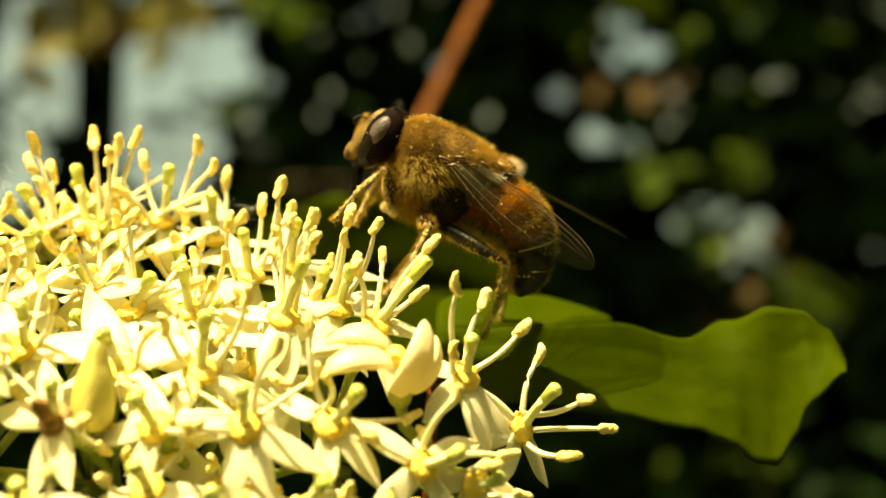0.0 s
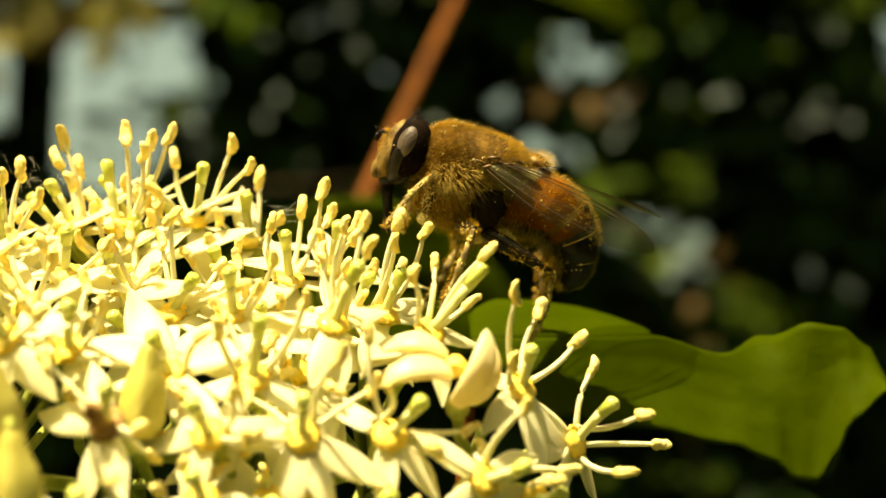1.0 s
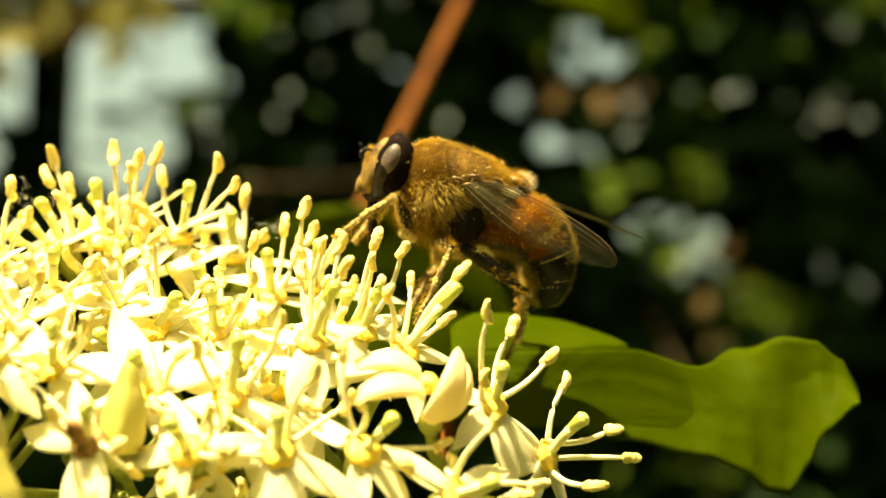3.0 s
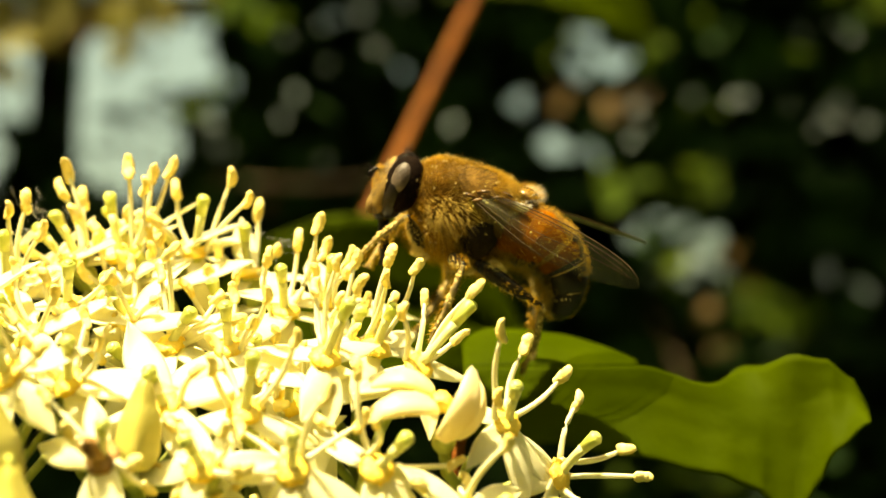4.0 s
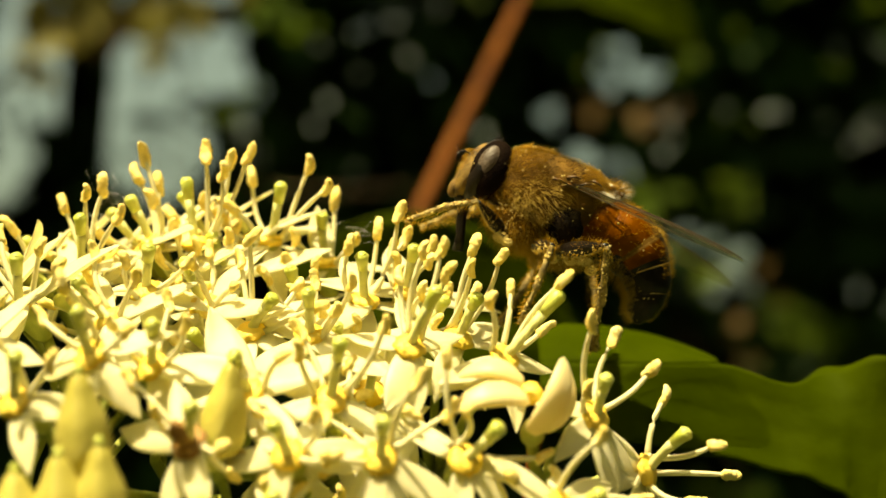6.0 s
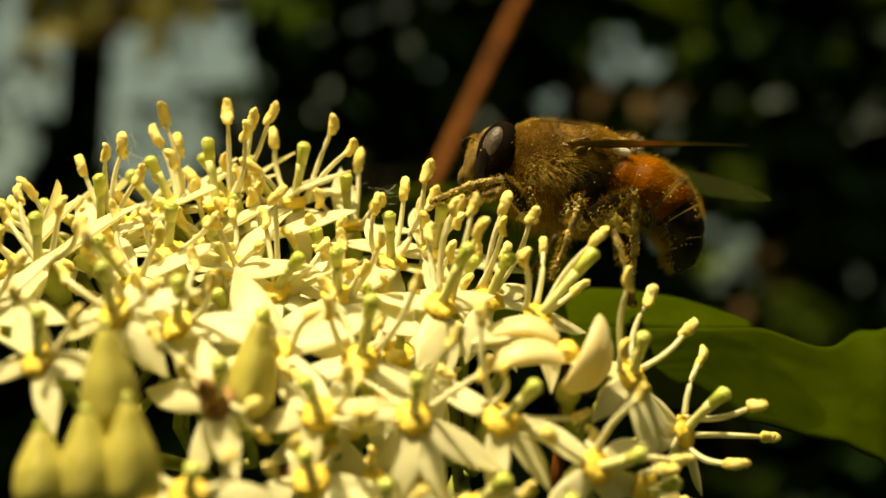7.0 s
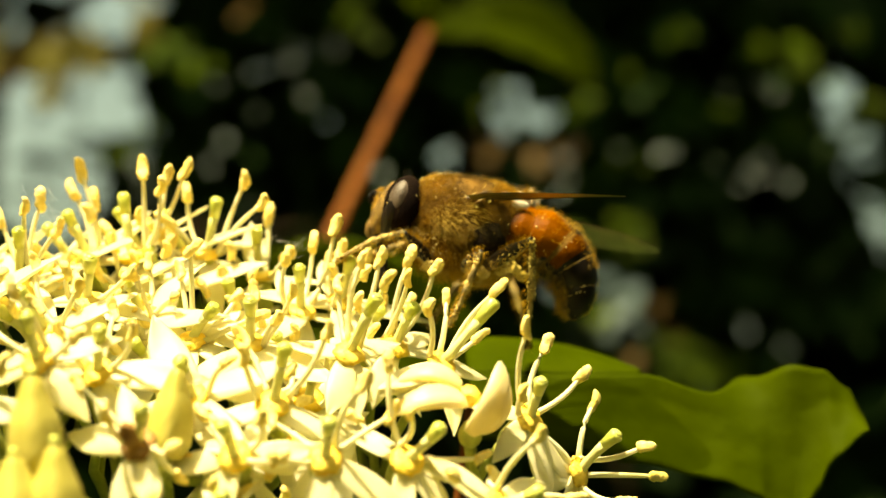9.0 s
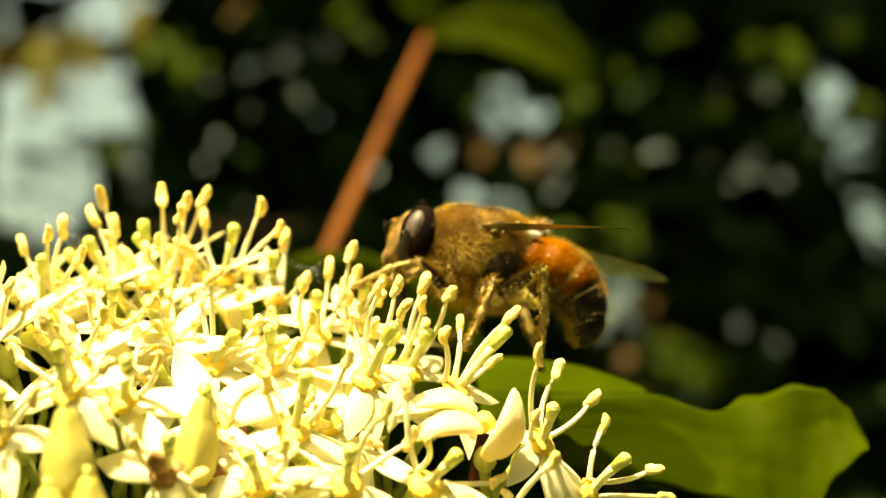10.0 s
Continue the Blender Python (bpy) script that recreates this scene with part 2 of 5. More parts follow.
def anther(bm, p, d, up, length, width, seed):
    """A bean-shaped, dusty anther along d, bowed towards up, with a furrow along each side."""
    side = d.cross(up).normalized()
    nu, nv = 16, 12
    rings = []
    for i in range(nu + 1):
        s = i / nu
        x = 2 * s - 1
        r = width * max(0.0, 1 - abs(x) ** 3.2) ** 0.5 * (1 + 0.08 * math.sin(5 * s + seed)) + 0.012
        mid = p + d * x * length * 0.5 + up * (0.16 * length * (1 - x * x) - 0.1 * length)
        ring = []
        for j in range(nv):
            t = 2 * math.pi * j / nv
            k = r * (1 - 0.20 * math.exp(-(math.cos(t) / 0.30) ** 2))
            q = mid + side * math.cos(t) * k * 1.08 + up * math.sin(t) * k
            grit = noise.noise(q * 4.0 + Vector((seed, 0, 0))) * 0.45 + noise.noise(q * 9.0 + Vector((0, seed, 0))) * 0.55
            ring.append(bm.verts.new(q + (side * math.cos(t) + up * math.sin(t)) * grit * 0.55 * width))
        rings.append(ring)
    for r, q in zip(rings, rings[1:]):
        for j in range(nv):
            bm.faces.new((r[j], r[(j + 1) % nv], q[(j + 1) % nv], q[j])).material_index = 1
    bm.faces.new(list(reversed(rings[0]))).material_index = 1
    bm.faces.new(rings[-1]).material_index = 1


def stamen(flower, origin, start, tip):
    """A bowed pale filament with a dusty bean-shaped anther hinged on its tip."""
    r = flower_rng
    bm = bmesh.new()
    d = tip - start
    line = bend(start - origin, tip - origin, frame_of(d)[0] * r.uniform(-0.4, 0.4) + frame_of(d)[1] * r.uniform(-0.3, 0.3), 8)
    tube(bm, line, [0.19, 0.165, 0.155, 0.15, 0.15, 0.145, 0.14, 0.12, 0.08], 7, 0)
    tilt = 0.32 if r.random() < 0.88 else 1.1
    lean = (d.normalized() + Vector((r.uniform(-tilt, tilt), r.uniform(-0.4, 0.4), r.uniform(-0.2, 0.5)))).normalized()
    rim = tip.y > -5.0
    length = r.uniform(1.3, 1.75) if rim else r.uniform(1.1, 1.5)
    anther(bm, line[-1] + lean * length * 0.12, lean, frame_of(lean)[0] * r.choice((-1, 1)), length, r.uniform(0.235, 0.29) if rim else r.uniform(0.205, 0.265), r.random() * 9)
    return part("stamen", bm, (FILAMENT, ANTHER), flower)


def add_flower(centre, style_tip, tips, spin, petals=(), old=False):
    """One four-petalled flower: its disc and ovary, petals, stamens, style, and the stalk to the head's base."""
    r = flower_rng
    c = Vector(centre)
    if tips is None:
        out = (c - LEAN @ Vector((-9, 0, -15))).normalized()
        a, b = frame_of(out)
        tips = [c + out * (r.uniform(1.2, 1.9) if c.y > -1.5 else r.uniform(1.7, 2.6)) + (a * math.cos(w) + b * math.sin(w)) * r.uniform(1.0, 2.0) for w in (radians(spin + 45 + 90 * i) for i in range(2 if c.y > -1.5 else 4))]
    aim = Vector((0, 0, 0))
    for q in tips:
        aim += Vector(q) - c
    out = (c - LEAN @ Vector((-9, 0, -15))).normalized()
    axis = (aim.normalized() * 0.4 + out * 0.9).normalized()
    a, b = frame_of(axis)
    bm = bmesh.new()
    blob(bm, along(Vector((0, 0, 0)), axis, 0.36, 0.84, 0.84), 0.30, 4.0, 16, 10, 1, spin)
    if old:
        blob(bm, along(axis * 0.7, axis, 1.0, 0.42, 0.46), 0.4, 2.5, 14, 10, 1, 3.0)
    tube(bm, [-axis * 2.3, -axis * 1.9, -axis * 1.2, -axis * 0.3], [0.35, 0.55, 0.62, 0.56], 10, 0)
    foot = min(NODES, key=lambda p: abs(p.x - c.x)) - c + Vector((r.uniform(-1, 1), r.uniform(-1, 1), r.uniform(-1, 1)))
    tube(bm, [-axis * 2.2, -axis * 3.4 + foot * 0.08, -axis * 3.6 + foot * 0.25, foot * 0.7, foot], [0.33, 0.27, 0.26, 0.30, 0.36], 7, 2)
    fl = part("flower", bm, (CALYX, BROWN if old else DISC, PEDICEL), head)
    fl.location = here(c) * MM
    for i in range(4):
        w = radians(spin + 90 * i + r.uniform(-9, 9))
        d = (a * math.cos(w) + b * math.sin(w) + axis * r.uniform(-0.15, 0.22)).normalized()
        side = axis.cross(d).normalized()
        up = d.cross(side)
        k = r.uniform(0.86, 1.08)
        if petals:
            d = Vector(petals[i]) - c
            k = max(0.70, min(1.15, d.length / 5.6))
            d.normalize()
            side = axis.cross(d).normalized()
            up = d.cross(side)
        ob = new("petal", r.choice(PETALS))
        ob.parent = fl
        m = Matrix((d, side, up)).transposed().to_4x4()
        ob.matrix_local = Matrix.Translation(Vector((0, 0, 0)) - axis * 0.15 * MM) @ m @ Matrix.Diagonal((k, k, k, 1))
    for i, q in enumerate(tips):
        q = Vector(q)
        away = (q - c) - axis * (q - c).dot(axis)
        start = c + (away.normalized() * 0.75 if away.length > 0.01 else a * 0.7)
        stamen(fl, c, start, q)
    q = Vector(style_tip) if style_tip else c + axis * 2.9
    d = (q - c)
    bm = bmesh.new()
    line = bend((0, 0, 0), d, frame_of(d)[1] * r.uniform(-0.15, 0.15), 6)
    tube(bm, line[:5], [0.30, 0.26, 0.24, 0.25, 0.29], 9, 0)
    tube(bm, [line[4], line[5], line[6] - d.normalized() * 0.15, line[6]], [0.29, 0.34, 0.40, 0.28], 9, 1)
    blob(bm, along(line[-1], d, 0.10, 0.26, 0.26), 0.3, 3.0, 8, 6, 1, spin)
    part("style", bm, (STYLE, STIGMA), fl, "pale green style with a knobbed stigma")
    return fl


def add_bud(tip, root, width):
    """A closed flower bud with four ridges, on its stalk."""
    tip, root = Vector(tip), Vector(root)
    d = tip - root
    a, b = frame_of(d)
    bm = bmesh.new()
    n = 14
    rings = []
    for i in range(n + 1):
        s = i / n
        w = width * (0.42 + 0.58 / (1 + math.exp((s - 0.66) * 10))) * min(1, 0.6 + 2.5 * s) * (1 - s ** 8) ** 0.5 + 0.03
        rings.append([bm.verts.new(d * s + (a * math.cos(t) + b * math.sin(t)) * w * (1 + 0.07 * math.cos(4 * t)))
                      for t in (2 * math.pi * j / 20 for j in range(20))])
    for p, q in zip(rings, rings[1:]):
        for j in range(20):
            bm.faces.new((p[j], p[(j + 1) % 20], q[(j + 1) % 20], q[j])).material_index = 0
    blob(bm, along(d * 1.0, d, 0.3, 0.22, 0.22), 0.1, 2, 8, 6, 1)
    foot = min(NODES, key=lambda p: abs(p.x - root.x)) - root
    tube(bm, [d * 0.02, -d * 0.15, foot * 0.6, foot], [width * 0.5, 0.4, 0.36, 0.4], 7, 2)
    bud = part("flower_bud", bm, (BUD, STIGMA, PEDICEL), head, "closed yellow-green flower bud")
    bud.location = here(root) * MM
    return bud


def half_open_flower(centre, petals):
    """A flower that is just opening: thick, hooded, boat-shaped petals round an orange disc."""
    c = Vector(centre)
    bm = bmesh.new()
    blob(bm, along(Vector((0, 0, 0)), Vector((0.3, -0.5, 0.8)), 0.5, 0.6, 0.6), 0.35, 4.0, 16, 10, 1, 2.0)
    blob(bm, along(Vector((0.1, 0.6, -1.9)), Vector((0.1, 0.1, 1)), 0.7, 0.6, 0.6), 0.1, 3.0, 14, 10, 0, 4.0)
    foot = min(NODES, key=lambda p: abs(p.x - c.x)) - c
    tube(bm, [Vector((0.1, 0.6, -1.6)), Vector((0.2, 1.2, -3.4)), foot * 0.6, foot], [0.4, 0.3, 0.3, 0.36], 8, 2)
    fl = part("flower", bm, (CALYX, DISC, PEDICEL), head, "half-open cream flower with thick hooded petals")
    fl.location = here(c) * MM
    for k, (a, b, width, out) in enumerate(petals):
        a, b = Vector(a) - c, Vector(b) - c
        d = (b - a).normalized()
        up = (Vector(out) - d * Vector(out).dot(d)).normalized()
        side = d.cross(up)
        L = (b - a).length
        bm = bmesh.new()
        nu, nv = 22, 20
        rings = []
        for i in range(nu + 1):
            s = i / nu
            w = width * max(0.0, math.sin(math.pi * (0.06 + 0.94 * s))) ** 0.52 * (1.1 - 0.2 * s) + 0.02
            mid = a + d * L * s + up * width * 0.45 * math.sin(math.pi * s)
            ring = []
            for j in range(nv):
                t = 2 * math.pi * j / nv
                x, y = math.cos(t), math.sin(t)
                lift = y * 0.62 if y > 0 else y * 0.30
                keel = 0.16 * math.exp(-(x / 0.16) ** 2) if y > 0 else 0.25 * math.exp(-(x / 0.35) ** 2)
                q = mid + side * x * w + up * (lift + keel) * w
                ring.append(bm.verts.new(q + up * 0.05 * noise.noise(q * 1.3 + Vector((k, 0, 0)))))
            rings.append(ring)
        for p, q in zip(rings, rings[1:]):
            for j in range(nv):
                bm.faces.new((p[j], p[(j + 1) % nv], q[(j + 1) % nv], q[j]))
        bm.faces.new(list(reversed(rings[0])))
        bm.faces.new(rings[-1])
        part("petal", bm, PETAL_OLD, fl)
    return fl


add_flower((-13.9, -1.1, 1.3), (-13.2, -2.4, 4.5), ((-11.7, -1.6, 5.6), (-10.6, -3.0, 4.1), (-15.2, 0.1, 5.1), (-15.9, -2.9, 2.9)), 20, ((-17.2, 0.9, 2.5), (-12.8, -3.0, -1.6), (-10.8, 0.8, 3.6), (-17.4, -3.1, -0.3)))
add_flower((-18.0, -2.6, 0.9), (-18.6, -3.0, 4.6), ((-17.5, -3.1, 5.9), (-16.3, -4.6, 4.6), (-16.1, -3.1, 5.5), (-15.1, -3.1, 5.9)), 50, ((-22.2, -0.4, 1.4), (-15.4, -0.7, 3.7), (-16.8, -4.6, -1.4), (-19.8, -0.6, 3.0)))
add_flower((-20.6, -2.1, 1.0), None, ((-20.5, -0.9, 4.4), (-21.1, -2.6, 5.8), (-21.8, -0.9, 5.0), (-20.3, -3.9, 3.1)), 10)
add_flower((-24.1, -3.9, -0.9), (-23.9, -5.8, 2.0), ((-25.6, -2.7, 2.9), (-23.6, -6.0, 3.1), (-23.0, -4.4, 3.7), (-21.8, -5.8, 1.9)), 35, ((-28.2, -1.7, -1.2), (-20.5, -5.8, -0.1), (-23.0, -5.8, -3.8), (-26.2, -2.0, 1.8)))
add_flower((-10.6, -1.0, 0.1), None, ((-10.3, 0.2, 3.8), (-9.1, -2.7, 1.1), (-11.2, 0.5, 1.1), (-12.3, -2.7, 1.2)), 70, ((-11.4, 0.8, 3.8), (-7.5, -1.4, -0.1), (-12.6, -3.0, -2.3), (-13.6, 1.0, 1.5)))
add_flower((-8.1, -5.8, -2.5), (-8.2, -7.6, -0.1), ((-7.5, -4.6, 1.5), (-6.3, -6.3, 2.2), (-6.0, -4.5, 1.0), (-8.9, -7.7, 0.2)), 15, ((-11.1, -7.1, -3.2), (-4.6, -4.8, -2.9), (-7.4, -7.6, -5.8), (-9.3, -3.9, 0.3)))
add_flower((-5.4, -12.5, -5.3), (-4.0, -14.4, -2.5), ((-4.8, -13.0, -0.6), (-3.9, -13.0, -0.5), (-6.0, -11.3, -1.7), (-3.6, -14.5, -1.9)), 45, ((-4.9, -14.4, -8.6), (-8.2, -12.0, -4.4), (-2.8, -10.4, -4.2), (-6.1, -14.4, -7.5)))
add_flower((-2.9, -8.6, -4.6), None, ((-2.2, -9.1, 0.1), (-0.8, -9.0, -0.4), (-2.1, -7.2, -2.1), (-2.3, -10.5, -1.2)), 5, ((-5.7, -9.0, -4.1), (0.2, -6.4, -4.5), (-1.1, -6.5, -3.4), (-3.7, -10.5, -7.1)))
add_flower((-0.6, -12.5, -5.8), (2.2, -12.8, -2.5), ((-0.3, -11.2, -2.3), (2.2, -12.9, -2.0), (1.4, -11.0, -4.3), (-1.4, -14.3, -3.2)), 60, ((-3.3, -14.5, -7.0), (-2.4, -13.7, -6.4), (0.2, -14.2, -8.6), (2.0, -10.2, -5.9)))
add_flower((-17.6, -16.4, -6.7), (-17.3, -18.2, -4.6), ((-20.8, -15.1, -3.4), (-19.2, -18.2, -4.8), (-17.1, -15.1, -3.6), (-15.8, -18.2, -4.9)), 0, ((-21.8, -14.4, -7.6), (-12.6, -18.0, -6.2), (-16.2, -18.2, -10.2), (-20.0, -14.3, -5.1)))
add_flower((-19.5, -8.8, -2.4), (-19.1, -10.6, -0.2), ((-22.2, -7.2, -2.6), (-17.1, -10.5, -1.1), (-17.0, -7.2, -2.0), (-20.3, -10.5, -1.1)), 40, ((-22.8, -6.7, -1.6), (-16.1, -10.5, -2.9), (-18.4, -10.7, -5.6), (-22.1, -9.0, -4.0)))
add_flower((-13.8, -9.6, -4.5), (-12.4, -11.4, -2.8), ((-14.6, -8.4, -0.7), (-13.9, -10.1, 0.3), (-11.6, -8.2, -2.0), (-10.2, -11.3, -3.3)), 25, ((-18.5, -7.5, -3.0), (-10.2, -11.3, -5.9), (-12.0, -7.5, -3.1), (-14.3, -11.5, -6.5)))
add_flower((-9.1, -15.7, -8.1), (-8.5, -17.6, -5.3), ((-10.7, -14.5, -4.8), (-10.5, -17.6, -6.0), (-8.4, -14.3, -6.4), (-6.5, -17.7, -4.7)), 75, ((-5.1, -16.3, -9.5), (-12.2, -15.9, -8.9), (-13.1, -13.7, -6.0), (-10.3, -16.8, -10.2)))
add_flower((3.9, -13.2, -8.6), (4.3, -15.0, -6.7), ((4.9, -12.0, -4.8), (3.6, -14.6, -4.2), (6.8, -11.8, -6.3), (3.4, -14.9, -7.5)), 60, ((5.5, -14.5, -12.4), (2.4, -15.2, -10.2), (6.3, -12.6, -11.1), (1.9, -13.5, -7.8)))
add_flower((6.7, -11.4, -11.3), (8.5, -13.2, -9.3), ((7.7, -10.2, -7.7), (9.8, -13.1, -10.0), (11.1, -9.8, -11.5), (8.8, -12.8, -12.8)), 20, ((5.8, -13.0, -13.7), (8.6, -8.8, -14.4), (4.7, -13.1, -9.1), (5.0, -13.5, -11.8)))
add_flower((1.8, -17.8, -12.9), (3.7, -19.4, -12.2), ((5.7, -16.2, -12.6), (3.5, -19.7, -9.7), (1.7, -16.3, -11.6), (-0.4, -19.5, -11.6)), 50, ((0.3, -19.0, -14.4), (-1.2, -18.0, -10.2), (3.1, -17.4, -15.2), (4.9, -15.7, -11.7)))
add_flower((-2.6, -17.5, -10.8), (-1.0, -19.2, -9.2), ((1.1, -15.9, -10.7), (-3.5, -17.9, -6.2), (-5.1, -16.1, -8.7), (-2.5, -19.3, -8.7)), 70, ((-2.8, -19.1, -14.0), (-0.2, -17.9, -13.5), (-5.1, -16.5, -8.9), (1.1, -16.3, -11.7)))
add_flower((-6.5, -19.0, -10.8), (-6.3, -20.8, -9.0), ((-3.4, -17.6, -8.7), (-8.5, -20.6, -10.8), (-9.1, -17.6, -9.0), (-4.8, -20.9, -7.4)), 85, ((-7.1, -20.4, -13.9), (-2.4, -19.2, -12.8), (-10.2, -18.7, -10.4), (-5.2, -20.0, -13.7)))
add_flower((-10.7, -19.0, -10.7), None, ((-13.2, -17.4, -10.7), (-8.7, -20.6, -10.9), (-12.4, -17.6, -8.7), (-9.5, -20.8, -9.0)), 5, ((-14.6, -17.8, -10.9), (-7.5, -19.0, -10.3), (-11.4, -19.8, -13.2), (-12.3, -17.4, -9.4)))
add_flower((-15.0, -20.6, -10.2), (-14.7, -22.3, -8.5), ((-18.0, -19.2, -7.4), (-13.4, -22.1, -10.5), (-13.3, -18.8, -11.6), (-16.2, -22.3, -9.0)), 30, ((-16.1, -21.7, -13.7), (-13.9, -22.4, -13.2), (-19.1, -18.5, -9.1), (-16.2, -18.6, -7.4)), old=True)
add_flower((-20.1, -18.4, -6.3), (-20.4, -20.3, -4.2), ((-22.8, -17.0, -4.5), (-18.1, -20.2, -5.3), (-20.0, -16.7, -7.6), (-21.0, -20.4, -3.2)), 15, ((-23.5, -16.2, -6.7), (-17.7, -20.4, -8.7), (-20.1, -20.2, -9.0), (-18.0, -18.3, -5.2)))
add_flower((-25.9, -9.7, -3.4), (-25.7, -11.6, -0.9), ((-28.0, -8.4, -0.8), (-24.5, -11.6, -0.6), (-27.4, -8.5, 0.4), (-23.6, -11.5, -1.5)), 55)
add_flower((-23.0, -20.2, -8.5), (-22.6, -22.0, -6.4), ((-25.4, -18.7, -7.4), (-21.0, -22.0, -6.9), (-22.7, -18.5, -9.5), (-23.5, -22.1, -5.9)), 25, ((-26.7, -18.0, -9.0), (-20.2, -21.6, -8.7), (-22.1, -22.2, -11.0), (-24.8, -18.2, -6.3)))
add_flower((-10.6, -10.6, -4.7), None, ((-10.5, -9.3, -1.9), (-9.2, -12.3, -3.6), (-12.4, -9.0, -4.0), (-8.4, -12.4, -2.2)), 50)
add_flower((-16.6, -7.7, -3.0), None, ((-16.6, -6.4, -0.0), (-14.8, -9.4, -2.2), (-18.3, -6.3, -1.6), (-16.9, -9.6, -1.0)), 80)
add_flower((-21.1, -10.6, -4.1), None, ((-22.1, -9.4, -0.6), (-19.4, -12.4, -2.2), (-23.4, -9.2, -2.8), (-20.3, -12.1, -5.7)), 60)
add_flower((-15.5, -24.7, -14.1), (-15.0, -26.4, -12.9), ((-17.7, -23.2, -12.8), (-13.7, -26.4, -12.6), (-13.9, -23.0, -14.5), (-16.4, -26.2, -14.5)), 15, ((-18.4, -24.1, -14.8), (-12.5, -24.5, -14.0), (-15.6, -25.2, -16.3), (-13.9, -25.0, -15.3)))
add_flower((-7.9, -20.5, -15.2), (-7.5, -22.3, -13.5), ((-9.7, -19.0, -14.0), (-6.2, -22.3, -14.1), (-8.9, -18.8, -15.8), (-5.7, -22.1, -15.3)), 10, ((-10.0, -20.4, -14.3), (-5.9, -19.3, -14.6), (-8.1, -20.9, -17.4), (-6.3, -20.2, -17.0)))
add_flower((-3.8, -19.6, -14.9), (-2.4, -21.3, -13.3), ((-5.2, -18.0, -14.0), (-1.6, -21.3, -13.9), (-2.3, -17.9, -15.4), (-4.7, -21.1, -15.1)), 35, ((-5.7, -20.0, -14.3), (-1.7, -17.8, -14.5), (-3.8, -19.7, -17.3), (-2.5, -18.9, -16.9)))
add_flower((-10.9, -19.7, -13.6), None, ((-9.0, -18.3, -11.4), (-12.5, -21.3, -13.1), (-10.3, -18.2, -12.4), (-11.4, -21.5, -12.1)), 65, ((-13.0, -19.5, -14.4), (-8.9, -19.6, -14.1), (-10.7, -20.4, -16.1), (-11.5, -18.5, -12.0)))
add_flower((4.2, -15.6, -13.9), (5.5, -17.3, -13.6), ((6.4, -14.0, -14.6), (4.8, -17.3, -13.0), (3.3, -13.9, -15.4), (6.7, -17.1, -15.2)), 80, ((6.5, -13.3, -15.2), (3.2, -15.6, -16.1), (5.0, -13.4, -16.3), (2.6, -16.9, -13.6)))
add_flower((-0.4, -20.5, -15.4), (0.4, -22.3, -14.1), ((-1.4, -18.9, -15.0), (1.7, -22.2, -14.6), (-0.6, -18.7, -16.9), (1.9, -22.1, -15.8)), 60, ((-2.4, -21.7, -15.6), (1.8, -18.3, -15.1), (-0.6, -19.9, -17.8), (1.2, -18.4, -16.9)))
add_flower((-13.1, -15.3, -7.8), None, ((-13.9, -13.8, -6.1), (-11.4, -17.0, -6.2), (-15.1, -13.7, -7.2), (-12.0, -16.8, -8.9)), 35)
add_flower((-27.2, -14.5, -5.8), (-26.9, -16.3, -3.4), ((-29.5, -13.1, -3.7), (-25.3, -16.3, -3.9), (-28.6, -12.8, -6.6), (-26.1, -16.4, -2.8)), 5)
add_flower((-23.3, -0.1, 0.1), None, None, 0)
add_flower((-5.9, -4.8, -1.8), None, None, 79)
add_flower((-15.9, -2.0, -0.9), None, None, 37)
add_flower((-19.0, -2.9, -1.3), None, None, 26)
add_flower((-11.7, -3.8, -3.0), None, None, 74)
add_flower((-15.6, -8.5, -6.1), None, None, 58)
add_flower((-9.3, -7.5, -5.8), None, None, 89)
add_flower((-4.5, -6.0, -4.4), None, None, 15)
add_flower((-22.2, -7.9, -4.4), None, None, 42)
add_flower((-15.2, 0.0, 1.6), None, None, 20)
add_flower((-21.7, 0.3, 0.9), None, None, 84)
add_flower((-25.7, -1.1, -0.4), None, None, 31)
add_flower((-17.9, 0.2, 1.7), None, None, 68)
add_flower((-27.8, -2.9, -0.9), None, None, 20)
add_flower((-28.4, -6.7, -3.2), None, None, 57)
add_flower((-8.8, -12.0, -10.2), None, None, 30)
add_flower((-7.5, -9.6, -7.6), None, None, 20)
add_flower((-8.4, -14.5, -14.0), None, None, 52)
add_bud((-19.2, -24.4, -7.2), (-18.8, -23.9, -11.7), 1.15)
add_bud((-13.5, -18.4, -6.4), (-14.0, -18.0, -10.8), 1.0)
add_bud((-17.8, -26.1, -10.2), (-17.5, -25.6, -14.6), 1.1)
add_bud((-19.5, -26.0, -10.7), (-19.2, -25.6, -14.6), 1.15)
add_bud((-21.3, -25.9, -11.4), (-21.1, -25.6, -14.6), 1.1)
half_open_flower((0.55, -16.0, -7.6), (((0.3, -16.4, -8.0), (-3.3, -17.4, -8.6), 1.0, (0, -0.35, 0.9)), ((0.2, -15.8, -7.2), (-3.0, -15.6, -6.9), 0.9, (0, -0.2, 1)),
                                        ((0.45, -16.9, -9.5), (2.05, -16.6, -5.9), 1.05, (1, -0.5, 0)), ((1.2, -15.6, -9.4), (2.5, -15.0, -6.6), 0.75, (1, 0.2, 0))))

